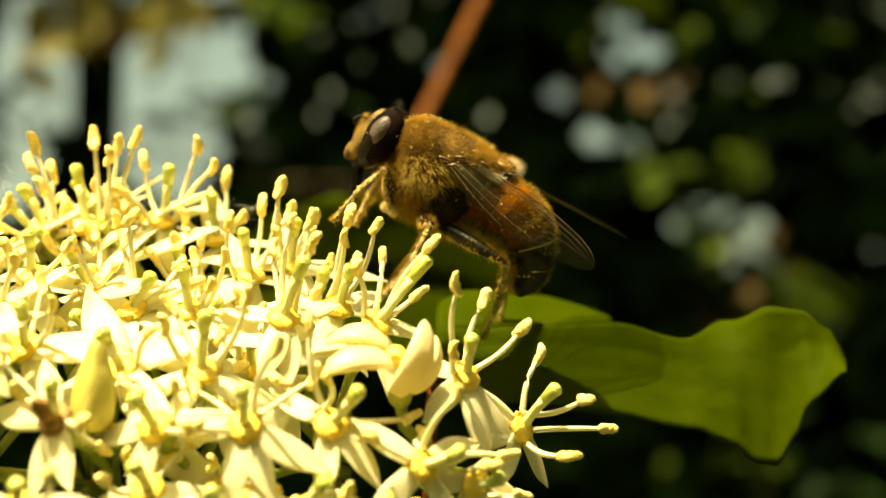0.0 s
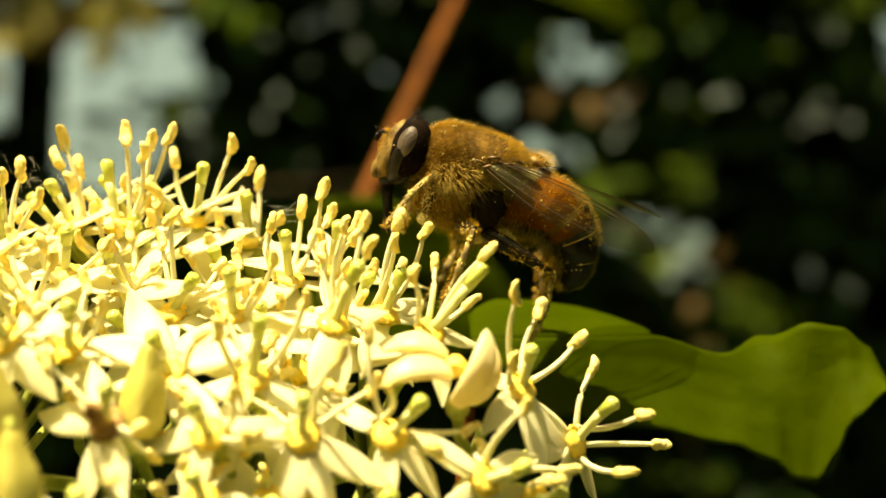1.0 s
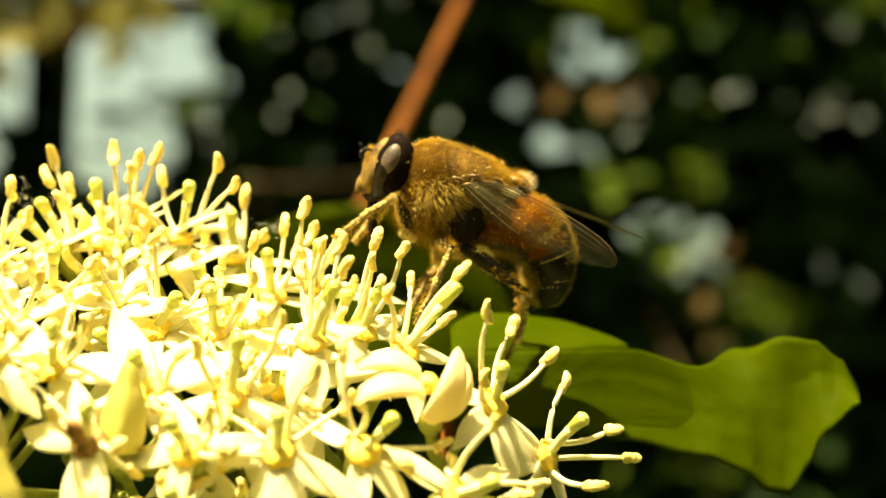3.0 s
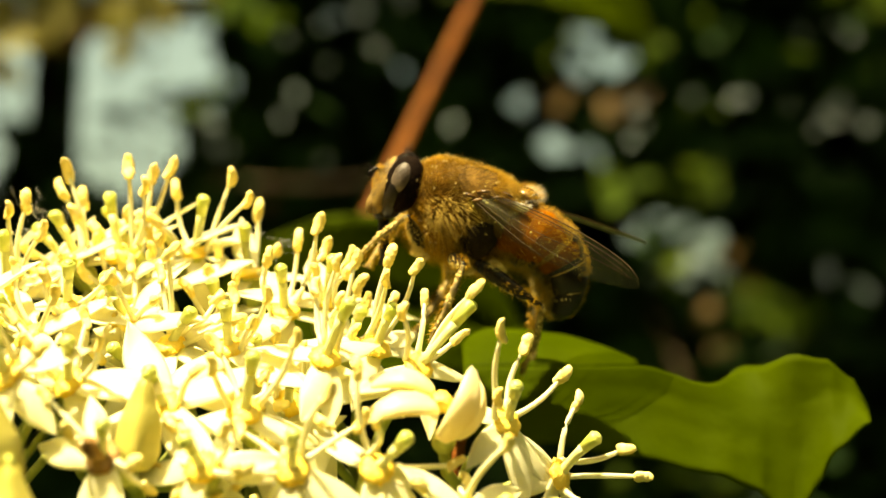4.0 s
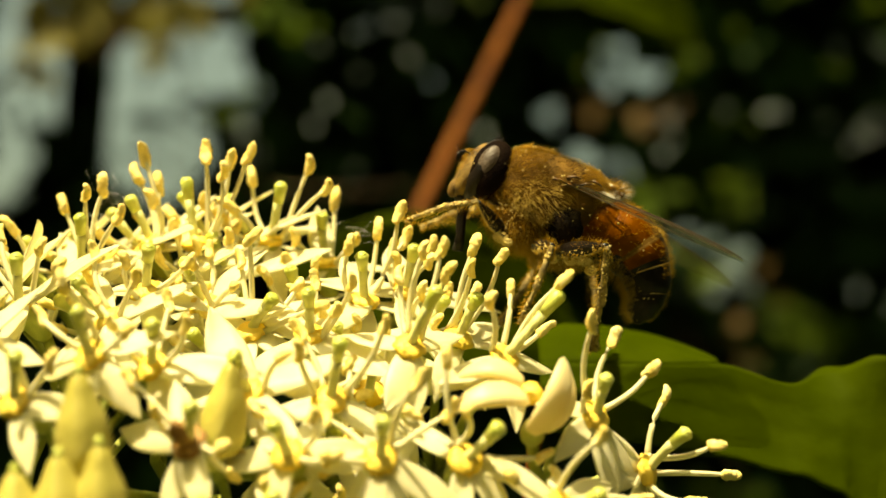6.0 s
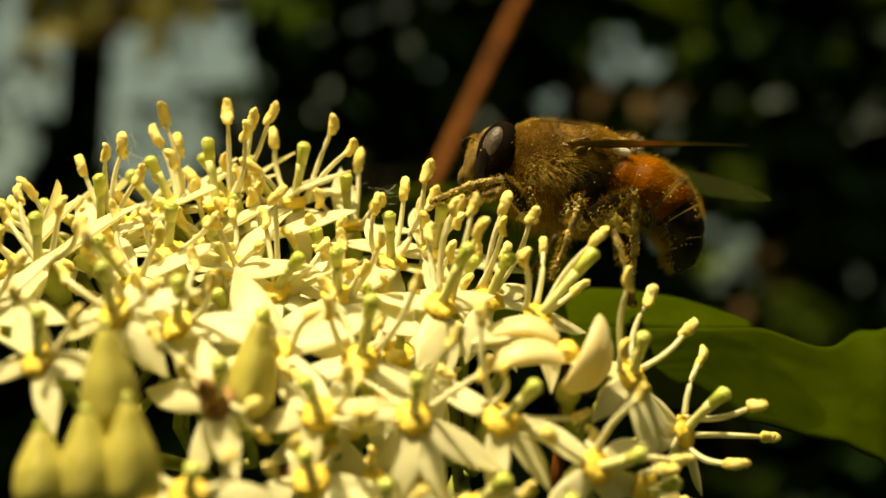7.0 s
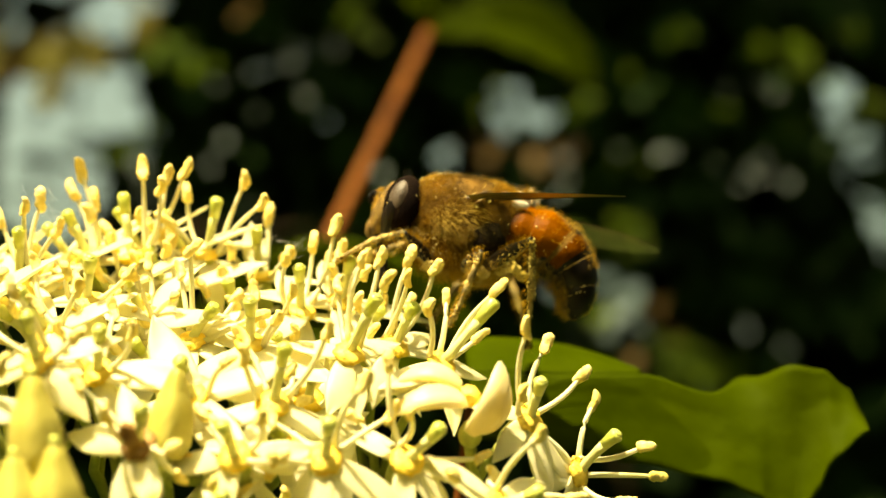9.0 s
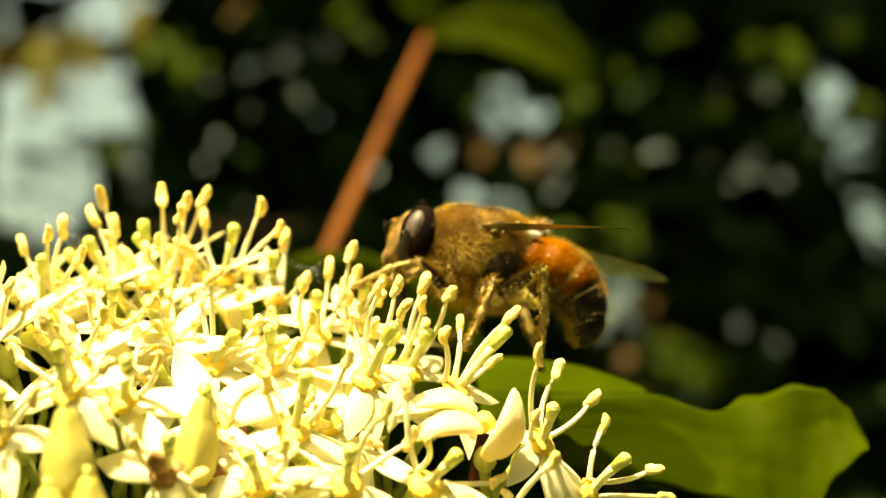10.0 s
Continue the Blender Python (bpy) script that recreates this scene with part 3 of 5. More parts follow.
# the stalk that carries the head, down to the shrub's shoot
bm = bmesh.new()
tube(bm, [LEAN @ Vector(p) for p in ((0, 0, 4), (0, 0, 0), (1.5, 1, -9), (4.5, 3, -30))] + [Vector((1, 2, -100)) - BASE], [1.3, 1.2, 1.0, 1.05, 1.5], 10)
part("stalk", bm, BARK, head, "red-brown stalk")
for p in NODES:
    bm = bmesh.new()
    tube(bm, bend(here(p), (0, 0, -1), (p.x * 0.05 + 0.5, 1.5, 1.0), 6), [0.5, 0.6, 0.65, 0.7, 0.75, 0.8, 0.9], 8)
    part("stalk_branch", bm, PEDICEL, head, "yellow-green branch of the stalk")

# ---- shrub: the shoot behind, its leaves ----
shrub = empty("dogwood_shrub", (1.0, 2.0, -1100.0), "dogwood shrub with red-brown shoots and green leaves", "shrub")
SHRUB = Vector((1.0, 2.0, -1100.0))


def shoot(points, radii, sides=12):
    bm = bmesh.new()
    tube(bm, [(LEAN @ Vector(p) if p[2] > -70 else Vector(p)) - SHRUB for p in points], radii, sides)
    return part("shoot", bm, BARK, shrub, "smooth red-brown shoot")


shoot([(1, 2, -100), (2, 10, -400), (3, 20, -800), (1, 2, -1100)], [1.6, 2.4, 4, 6])
shoot([(9.2, 191.1, 16.2), (8.5, 188.2, 14.8), (1.9, 163.7, 3.0), (-4.4, 140.2, -8.3), (-11.2, 114.7, -20.5), (-17.0, 93.2, -30.9), (-26.2, 59.0, -47.3), (-34, 60, -130), (-22, 55, -420), (2, 12, -1000), (1, 2, -1100)],
      [0.75, 0.95, 0.95, 0.92, 0.92, 0.95, 1.0, 1.5, 2.4, 3.5, 6])


def leaf_blade(name, spine, half, droop, twist, waves=0.0, label="", curl_tip=0.0, shade=LEAF, fold=0.25):
    """A pointed leaf with a sunk midrib and curved side veins along a spine of points."""
    spine = [LEAN @ Vector(p) - SHRUB for p in spine]
    nu, nv = 28, 14
    bm = bmesh.new()
    grid = []
    n = len(spine) - 1
    for i in range(nu + 1):
        s = i / nu
        x = s * n
        j = min(int(x), n - 1)
        p = spine[j].lerp(spine[j + 1], x - j)
        d = (spine[j + 1] - spine[j]).normalized()
        side = (Matrix.Rotation(twist(s), 3, d) @ frame_of(d)[0])
        up = side.cross(d)
        w = half * math.sin(math.pi * min(1, s * 0.92 + 0.06)) ** 0.75
        row = []
        for k in range(nv + 1):
            e = 2 * k / nv - 1
            vein = 0.018 * half * math.cos(math.pi * 2 * (s * 7 - abs(e) * 1.6)) * min(1, abs(e) * 4)
            z = abs(e) * w * fold - 0.12 * half * math.exp(-(e / 0.07) ** 2) + vein + waves * math.sin(9 * s + 2.5 * e) * e * e
            row.append(bm.verts.new(p + side * e * w + up * z - Vector((0, 0, 1)) * droop * e * e * w))
        grid.append(row)
    for r, q in zip(grid, grid[1:]):
        for k in range(nv):
            bm.faces.new((r[k], q[k], q[k + 1], r[k + 1]))
    bmesh.ops.solidify(bm, geom=bm.faces[:], thickness=0.22)
    return part(name, bm, shade, shrub, label)


def curve_at(points, s):
    """A smooth line through (position, value) pairs."""
    for (a, va), (b, vb) in zip(points, points[1:]):
        if s <= b:
            u = (s - a) / (b - a)
            u = u * u * (3 - 2 * u)
            return va + (vb - va) * u
    return points[-1][1]


def side_leaf():
    """The leaf beside the head: its near half hangs towards the viewer, its far half rises behind the midrib."""
    top = [(2.0, -5.2), (8.0, -5.2), (12.4, -5.1), (16.9, -6.25), (19.7, -5.65), (21.7, -4.45), (23.5, -4.7), (25.1, -5.8), (26.1, -7.2)]
    low = [(2.0, -8.2), (7.1, -8.8), (12.0, -9.6), (17.0, -10.6), (19.6, -11.6), (20.8, -12.8), (22.1, -13.0), (23.0, -11.4), (24.0, -9.2), (26.1, -7.5)]

    def skin(grid):
        bm = bmesh.new()
        hub = Vector((0.0, -92.5, -9.7))
        made = [[bm.verts.new(hub + (LEAN @ Vector((p[0] * 1.04, p[1] + 3.6, p[2] * 1.04 - 0.65)) - hub) * 0.98 - SHRUB) for p in row] for row in grid]
        for r, q in zip(made, made[1:]):
            for k in range(len(r) - 1):
                bm.faces.new((r[k], q[k], q[k + 1], r[k + 1]))
        bmesh.ops.recalc_face_normals(bm, faces=bm.faces[:])
        bmesh.ops.solidify(bm, geom=bm.faces[:], thickness=0.2)
        return bm

    nu, nv = 60, 18
    near, flap = [], []
    for i in range(nu + 1):
        x = 2.0 + 24.1 * i / nu
        zt, zb = curve_at(top, x), curve_at(low, x)
        row = []
        for k in range(nv + 1):
            e = k / nv
            vein = 0.028 * math.cos(2 * math.pi * (e * 4.0 - 0.03 * (x - 8) * (0.4 + e))) + 0.012 * noise.noise(Vector((x * 0.9, e * 9, 0)))
            y = -1.6 - 3.7 * e + 0.4 * math.sin(math.pi * e) + vein
            y += 2.4 * math.exp(-((x - 19.2) / 1.5) ** 2) * (1 - e) ** 5
            row.append((x * (1 - 0.022 * e * e - 0.006 * e), y, zt + (zb - zt) * e))
        near.append(row)
        rise = 1.35 * max(0.0, 1 - max(0.0, x - 6.0) / 6.8) ** 0.8 * min(1.0, max(0.0, x - 0.5) / 3.0)
        if rise > 0 and x < 13.2:
            flap.append([(x, -1.55 + 4.5 * e * min(1.0, 0.08 + rise), zt + 0.03 + rise * e * (1.25 - 0.25 * e) + 0.04 * math.cos(9 * e + x)) for e in (k / 8 for k in range(9))])
    part("leaf", skin(near), LEAF, shrub, "green dogwood leaf with a wavy, curled margin")
    part("leaf", skin(flap), LEAF, shrub, "far half of the folded green leaf")


side_leaf()
leaf_blade("leaf", [(-20.3, 60.3, -15.1), (-13.9, 60.5, -14.0), (-6.0, 60.5, -13.8), (2.1, 60.3, -15.1), (8.8, 59.8, -18.0)], 8.2, 0.0, lambda s: 1.35 + 0.15 * s,
           0.5, "dark green dogwood leaf in the shade")
leaf_blade("leaf", [(9.2, 191.1, 16.2), (19.8, 190.0, 18.5), (27.9, 189.1, 16.2), (34.3, 188.1, 12.7), (39.4, 187.1, 7.9)], 6.3, 0.0, lambda s: 1.0 + 0.3 * s, 0.4, "green dogwood leaf at the shoot's tip")
leaf_blade("leaf", [(9.2, 191.1, 16.2), (10.0, 191.0, 21.3), (6.8, 191.5, 22.8), (3.2, 192.0, 24.1)], 2.8, 0.0, lambda s: 0.8 + 0.3 * s, 0.2, "small green dogwood leaf at the shoot's tip")
shoot([(2, -3, -6.5), (1, 0, -20), (1.5, 2, -60), (1, 2, -110)], [0.4, 0.5, 0.9, 1.5], 8)

# silk threads between the anthers
silk_rng = random.Random(5)


def thread(a, b, sag):
    bm = bmesh.new()
    tube(bm, [LEAN @ Vector(p) - BASE for p in bend(a, b, sag, 6)], [0.0055] * 7, 4)
    part("silk_thread", bm, SILK, head, "fine white spider silk")


for cx, cz, n, reach in ((-22.9, 3.5, 18, 1.05), (-24.0, 2.0, 9, 1.0), (-21.6, 4.1, 6, 0.8), (-9.3, 2.4, 9, 1.0)):
    for i in range(n):
        a = Vector((cx, -0.9, cz)) + Vector((silk_rng.gauss(0, 0.5), silk_rng.gauss(0, 0.3), silk_rng.gauss(0, 0.5))) * reach
        w = silk_rng.uniform(0, 6.28)
        b = a + Vector((math.cos(w), silk_rng.uniform(-0.3, 0.3), math.sin(w) * 0.8)) * reach * silk_rng.uniform(0.5, 1.5)
        thread(a, b, (0, 0, silk_rng.uniform(-0.25, 0.1)))

# ---- the fly ----
fly = empty("drone_fly", (0, 0, 0), "brown furry drone fly with orange and black abdomen, on flowers", "insect")


def fur(name, surface, count, length, lean, rng_seed, material, thick=0.009, parent=None):
    """Hairs on a surface: surface(rng) gives a place and a normal."""
    rng = random.Random(rng_seed)
    bm = bmesh.new()
    for i in range(count):
        p, nrm = surface(rng)
        tuft = noise.noise_vector(p * 1.7 + Vector((rng_seed, 0, 0))) * 0.5
        d = (nrm + lean + tuft + Vector((rng.uniform(-0.3, 0.3), rng.uniform(-0.3, 0.3), rng.uniform(-0.3, 0.3)))).normalized()
        a, b = frame_of(d)
        L = length * rng.uniform(0.6, 1.25) * (1 + 0.5 * noise.noise(p * 2.3))
        w = thick
        ring = [bm.verts.new(p + (a * math.cos(t) + b * math.sin(t)) * w) for t in (0.0, 2.1, 4.2)]
        mid = p + d * L * 0.6
        ring2 = [bm.verts.new(mid + (a * math.cos(t) + b * math.sin(t)) * w * 0.7) for t in (0.0, 2.1, 4.2)]
        end = bm.verts.new(p + d * L + lean * L * 0.3)
        for j in range(3):
            bm.faces.new((ring[j], ring[(j + 1) % 3], ring2[(j + 1) % 3], ring2[j]))
            bm.faces.new((ring2[j], ring2[(j + 1) % 3], end))
    return part(name, bm, material, parent or fly, "")


def ball_surface(centre, radii, keep=lambda c: True):
    def pick(rng):
        while True:
            c = Vector((rng.gauss(0, 1), rng.gauss(0, 1), rng.gauss(0, 1))).normalized()
            if keep(c):
                break
        p = Vector(centre) + Vector((c.x * radii[0], c.y * radii[1], c.z * radii[2]))
        nrm = Vector((c.x / radii[0], c.y / radii[1], c.z / radii[2])).normalized()
        return p, nrm
    return pick


def back_shape(c):
    """The boxy, flat-topped thorax: where the direction c of a unit ball comes to lie."""
    q = Vector([math.copysign(abs(v) ** 0.70, v) for v in c])
    x = 3.2 * q.x
    return Vector((-0.1 + x, 2.42 * q.y * (1 - 0.05 * q.x), 0.08 + 2.2 * q.z - 0.13 * x))


def back_surface(keep, grow=0.0):
    def pick(rng):
        while True:
            c = Vector((rng.gauss(0, 1), rng.gauss(0, 1), rng.gauss(0, 1))).normalized()
            if keep(c):
                break
        nrm = Vector((c.x / 3.2, c.y / 2.42, c.z / 2.5)).normalized()
        return back_shape(c) + nrm * grow, nrm
    return pick


def ell(bm, centre, radii, rough=0.0, freq=2.0, u=24, v=16, slot=0, tilt=0.0, seed=0.0):
    blob(bm, Matrix.Translation(centre) @ Matrix.Rotation(radians(tilt), 4, "Y") @ Matrix.Diagonal((*radii, 1)), rough, freq, u, v, slot, seed)


# thorax: the back, the flanks, the scutellum
bm = bmesh.new()
for v in bmesh.ops.create_uvsphere(bm, u_segments=40, v_segments=28, radius=1.0)["verts"]:
    v.co = back_shape(v.co.normalized()) * (1 + 0.02 * noise.noise(v.co * 2.5))
ell(bm, (-1.2, 0, -1.5), (2.2, 2.0, 1.5), 0.08, 2.0, 24, 14, 0)
part("thorax", bm, CUTICLE, fly, "dark brown thorax")
bm = bmesh.new()
ell(bm, (3.15, 0, 1.1), (0.75, 1.3, 0.42), 0.03, 2.0, 20, 12, 0, 14)
part("scutellum", bm, mat("scutellum", (0.15, 0.08, 0.014), (0.27, 0.16, 0.04), 900, 0.2, 0.2, 4000, coat=0.8), fly, "shining yellow-brown scutellum")


def bare(c):
    """The dark, thinly haired bands across the back and over the wing root; flank adds to the hollow's shade."""
    wave = 0.12 * noise.noise(c * 5.0)
    band = abs(c.x - 0.10 + wave) < 0.20 and abs(c.y) > 0.2 and c.z > -0.1
    flank = (c - Vector((0.30, 0.85 if c.y > 0 else -0.85, -0.30))).length < 0.42 + wave
    return band or flank


fur("thorax_fur", back_surface(lambda c: c.x > -0.97 and not bare(c)), 19000, 0.29, Vector((0.7, 0, 0.05)), 1, FUR, 0.007)
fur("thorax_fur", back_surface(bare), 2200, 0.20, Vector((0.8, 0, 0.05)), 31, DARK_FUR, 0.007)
fur("thorax_fur", back_surface(lambda c: c.z > 0.25 and abs(c.x) < 0.98), 700, 0.42, Vector((0.7, 0, 0.1)), 32, PALE_FUR, 0.006)
# plates and ridges at the wing root
for sgn in (-1, 1):
    bm = bmesh.new()
    for x, y, z, dx, dz, r in ((-0.5, 2.25, 0.75, 0.9, -0.15, 0.16), (0.35, 2.3, 0.95, 0.8, 0.1, 0.13), (0.1, 2.35, 0.35, 0.7, 0.25, 0.15), (1.0, 2.2, 0.55, 0.8, 0.35, 0.12), (1.7, 1.9, 1.1, 0.7, -0.2, 0.12)):
        tube(bm, bend((x, y * sgn, z), (x + dx, (y + 0.05) * sgn, z + dz), (0, 0.12 * sgn, 0.08), 5), [r * 0.3, r * 0.7, r * 0.5, r * 0.7, r * 0.5, r * 0.2], 8)
    part("wing_root", bm, ROOT, fly, "shining brown plates at the wing root")
fur("belly_fur", ball_surface((-0.2, 0, -1.7), (2.4, 2.0, 1.5), lambda c: c.z < -0.1), 1500, 0.7, Vector((0.3, 0, -0.3)), 22, PALE_FUR)
fur("flank_fur", ball_surface((-1.2, 0, -1.5), (2.2, 2.0, 1.5), lambda c: c.z < 0.5), 2600, 0.8, Vector((0.2, 0, -0.35)), 2, FUR)
fur("flank_tuft", ball_surface((-0.9, -0.9, -0.4), (1.7, 1.8, 1.5), lambda c: c.y < -0.6), 700, 0.75, Vector((0.5, -0.2, -0.5)), 12, PALE_FUR)
fur("scutellum_fur", ball_surface((3.15, 0, 1.1), (0.75, 1.3, 0.42), lambda c: c.z > -0.2), 200, 0.4, Vector((0.9, 0, 0.3)), 3, FUR)
fur("scutellum_fur", ball_surface((3.25, 0, 1.0), (0.75, 1.3, 0.5), lambda c: c.x > 0.1), 70, 0.4, Vector((0.8, 0, 0.35)), 33, WHITE_FUR, 0.008)
# pale lobes behind the wing roots, the far one raised; whitened to paint a glint
LOBE_GLINT = mat("wing_lobe", (0.60, 0.54, 0.40), (0.80, 0.76, 0.64), 900, 0.22, 0.3, 4000, coat=0.6, through_light=0.3)
for place, size in (((2.75, -1.75, 0.45), (0.6, 0.12, 0.22)), ((3.5, 1.4, 1.2), (0.5, 0.2, 0.34))):
    bm = bmesh.new()
    ell(bm, place, size, 0.14, 3.0, 18, 12, 0, 12)
    part("wing_lobe", bm, LOBE_GLINT, fly, "pale lobe behind the wing root, whitened as a glint")
    fur("lobe_fringe", ball_surface(place, size, lambda c: c.x > 0), 60, 0.3, Vector((0.7, 0, 0.3)), 51, WHITE_FUR, 0.008)

for sgn in (-1, 1):
    fur("hip_fur", ball_surface((0.8, 0.6 * sgn, -3.1), (1.4, 1.0, 0.6), lambda c: c.z < 0.4), 800, 0.45, Vector((0.2, 0.2 * sgn, -0.5)), 40 + sgn, PALE_FUR, 0.011)

# the dark hollow under the wing root, its shade built as black hairy bulges
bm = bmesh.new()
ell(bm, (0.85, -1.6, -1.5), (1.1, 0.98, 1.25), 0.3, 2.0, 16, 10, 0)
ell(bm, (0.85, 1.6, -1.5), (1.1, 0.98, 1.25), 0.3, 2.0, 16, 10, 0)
part("waist", bm, HOLLOW_SHADE, fly, "black hairy bulges standing in for the shaded hollow at the waist")
fur("hollow_fur", ball_surface((0.85, 0, -1.5), (1.1, 2.5, 1.2), lambda c: abs(c.y) > 0.6), 700, 0.4, Vector((0.4, 0, -0.3)), 14, HOLLOW_SHADE)

# abdomen, ring by ring along a bowed line
SECTIONS = [(1.73, -0.97, 1.80, 12), (2.78, -1.14, 2.00, 20), (3.94, -1.57, 2.08, 32), (4.94, -2.24, 1.92, 48), (5.60, -3.21, 1.60, 64), (5.92, -4.32, 1.27, 80), (5.82, -5.15, 1.02, 90), (5.61, -5.85, 0.72, 95), (5.50, -6.30, 0.15, 95)]


def section(x):
    i = min(int(x), len(SECTIONS) - 2)
    u = x - i
    return [p + (q - p) * u for p, q in zip(SECTIONS[i], SECTIONS[i + 1])]


def abdomen_point(x, w, grow=0.0):
    """The point at station x and angle w (0 on the back, 90 on the viewer's side)."""
    cx, cz, r, tilt = section(x)
    t = radians(tilt)
    up = Vector((math.sin(t), 0, math.cos(t)))
    r += grow
    flat = 0.9
    return (Vector((cx, 0, cz)) + up * math.cos(w) * r * flat + Vector((0, -1, 0)) * math.sin(w) * r), (up * math.cos(w) + Vector((0, -1, 0)) * math.sin(w))


def tergite(x0, x1, paint, label, name="abdomen_segment", parent=None):
    bm = bmesh.new()
    nu, nv = 30, 64
    grid = []
    for i in range(nu + 1):
        s = i / nu
        x = x0 + (x1 - x0) * s
        grow = 0.09 * math.sin(math.pi * min(1, s * 1.15)) + 0.03
        grid.append([bm.verts.new(abdomen_point(x, 2 * math.pi * j / nv, grow)[0]) for j in range(nv)])
    for i in range(nu):
        for j in range(nv):
            f = bm.faces.new((grid[i][j], grid[i][(j + 1) % nv], grid[i + 1][(j + 1) % nv], grid[i + 1][j]))
            w = abs(((j + 0.5) / nv * 360 + 180) % 360 - 180)
            f.material_index = paint((i + 0.5) / nu, w)
    for ring in (grid[0], grid[-1]):
        bm.faces.new(ring)
    bmesh.ops.recalc_face_normals(bm, faces=bm.faces[:])
    return part(name, bm, (ORANGE, BLACK, BAND, CUTICLE), parent or fly, label)


# beyond about 130 degrees the belly is painted dark, as underside shade
abdomen = tergite(0.0, 1.5, lambda s, w: 3 if w < 26 else (0 if w < 130 else 3), "orange abdomen segment", "abdomen")
tergite(1.45, 3.1, lambda s, w: 2 if s > 0.95 and w < 100 else (3 if w < 22 + 50 * max(0, s - 0.35) or s > 0.86 else (0 if w < 136 - 15 * s else 1)), "amber abdomen segment with a brown back", parent=abdomen)
tergite(3.05, 4.15, lambda s, w: 2 if s > 0.89 and w < 120 else (1 if w < 30 + 38 * abs(s - 0.35) or s > 0.66 or w > 132 else (3 if s < 0.10 else 0)), "red-orange and black abdomen segment", parent=abdomen)
tergite(4.10, 5.4, lambda s, w: 2 if s > 0.93 and w < 90 else 1, "black abdomen segment with a pale rim", parent=abdomen)
tergite(5.35, 8.0, lambda s, w: 1, "black tail segment", parent=abdomen)


def abdomen_surface(x0, x1, w0, w1):
    def pick(rng):
        w = radians(rng.uniform(w0, w1)) * rng.choice((-1, 1))
        return abdomen_point(rng.uniform(x0, x1), w, 0.08)
    return pick


fur("abdomen_fur", abdomen_surface(0.2, 4.6, 0, 60), 1300, 0.30, Vector((0.35, 0, -0.2)), 4, FUR, 0.009, parent=abdomen)
fur("abdomen_fur", abdomen_surface(0.4, 3.4, 60, 180), 420, 0.3, Vector((0.3, 0, -0.3)), 5, FUR, 0.008, parent=abdomen)
fur("abdomen_fur", abdomen_surface(0.6, 7.0, 125, 180), 900, 0.55, Vector((0.2, 0, -0.4)), 25, PALE_FUR, 0.009, parent=abdomen)
fur("abdomen_fur", abdomen_surface(2.0, 7.6, 0, 25), 420, 0.22, Vector((0.3, 0, -0.1)), 26, PALE_FUR, 0.008, parent=abdomen)

fur("tail_fur", abdomen_surface(4.3, 7.9, 135, 180), 420, 0.42, Vector((0.2, 0, -0.3)), 27, PALE_FUR, 0.009, parent=abdomen)

# head: the face, the eyes with their rims, feelers, tongue
bm = bmesh.new()
ell(bm, (-4.15, 0, 0.55), (0.95, 1.9, 2.05), 0.03, 2.0, 24, 18, 0, 12)
skull = part("head", bm, BLACK, fly, "black back of the head")
bm = bmesh.new()
ell(bm, (-4.75, 0, 0.40), (0.80, 1.35, 1.80), 0.06, 2.5, 20, 16, 0, 14)
ell(bm, (-5.35, 0, -0.55), (0.45, 0.7, 0.8), 0.06, 2.5, 14, 10, 0, 20)
ell(bm, (-4.9, 0, -1.15), (0.5, 0.75, 0.45), 0.08, 2.5, 14, 10, 1, 20)
part("face", bm, (FACE, BLACK), skull, "golden dusted face with a dark mouth edge")
for sgn in (-1, 1):
    turn = Matrix.Rotation(radians(12), 4, "Y") @ Matrix.Rotation(radians(16 * sgn), 4, "Z")
    bm = bmesh.new()
    blob(bm, Matrix.Translation((-3.85, 1.2 * sgn, 0.75)) @ turn @ Matrix.Diagonal((1.12, 0.72, 1.66, 1)), 0.0, 1.0, 32, 24)
    part("eye_rim", bm, EYE_RIM, skull, "black rim of the eye")
    # lighter cap on the black eye, a reflection put into shape and colour
    bm = bmesh.new()
    blob(bm, Matrix.Translation((-3.98, 1.40 * sgn, 0.98)) @ turn @ Matrix.Diagonal((0.66, 0.60, 1.10, 1)), 0.0, 1.0, 32, 24)
    part("eye", bm, EYE_SHEEN, skull, "grey-brown patch of the compound eye, its sheen put into the colour")
for sgn in (-1, 1):
    bm = bmesh.new()
    tube(bm, [Vector(p) for p in ((-5.2, 0.2 * sgn, 1.25), (-5.5, 0.28 * sgn, 1.35), (-5.75, 0.32 * sgn, 1.15))], [0.1, 0.14, 0.17], 7)
    ell(bm, (-5.8, 0.34 * sgn, 1.0), (0.16, 0.13, 0.24), 0, 1, 10, 8)
    tube(bm, [Vector(p) for p in ((-5.75, 0.36 * sgn, 1.2), (-6.0, 0.6 * sgn, 1.5), (-6.1, 0.75 * sgn, 1.6))], [0.03, 0.02, 0.012], 5)
    part("feeler", bm, BLACK, skull, "short black feeler")
fur("head_fur", ball_surface((-4.6, 0, 0.45), (0.9, 1.2, 1.9), lambda c: c.x < 0.0 and c.z < 0.6), 1500, 0.2, Vector((-0.2, 0, -0.3)), 6, FUR, 0.010, skull)
fur("collar_fur", ball_surface((-4.0, 0, 0.55), (0.95, 1.95, 2.1), lambda c: c.x > -0.1 and c.z > -0.6), 260, 0.3, Vector((0, 0, 0.4)), 7, BLACK, 0.010, skull)
bm = bmesh.new()
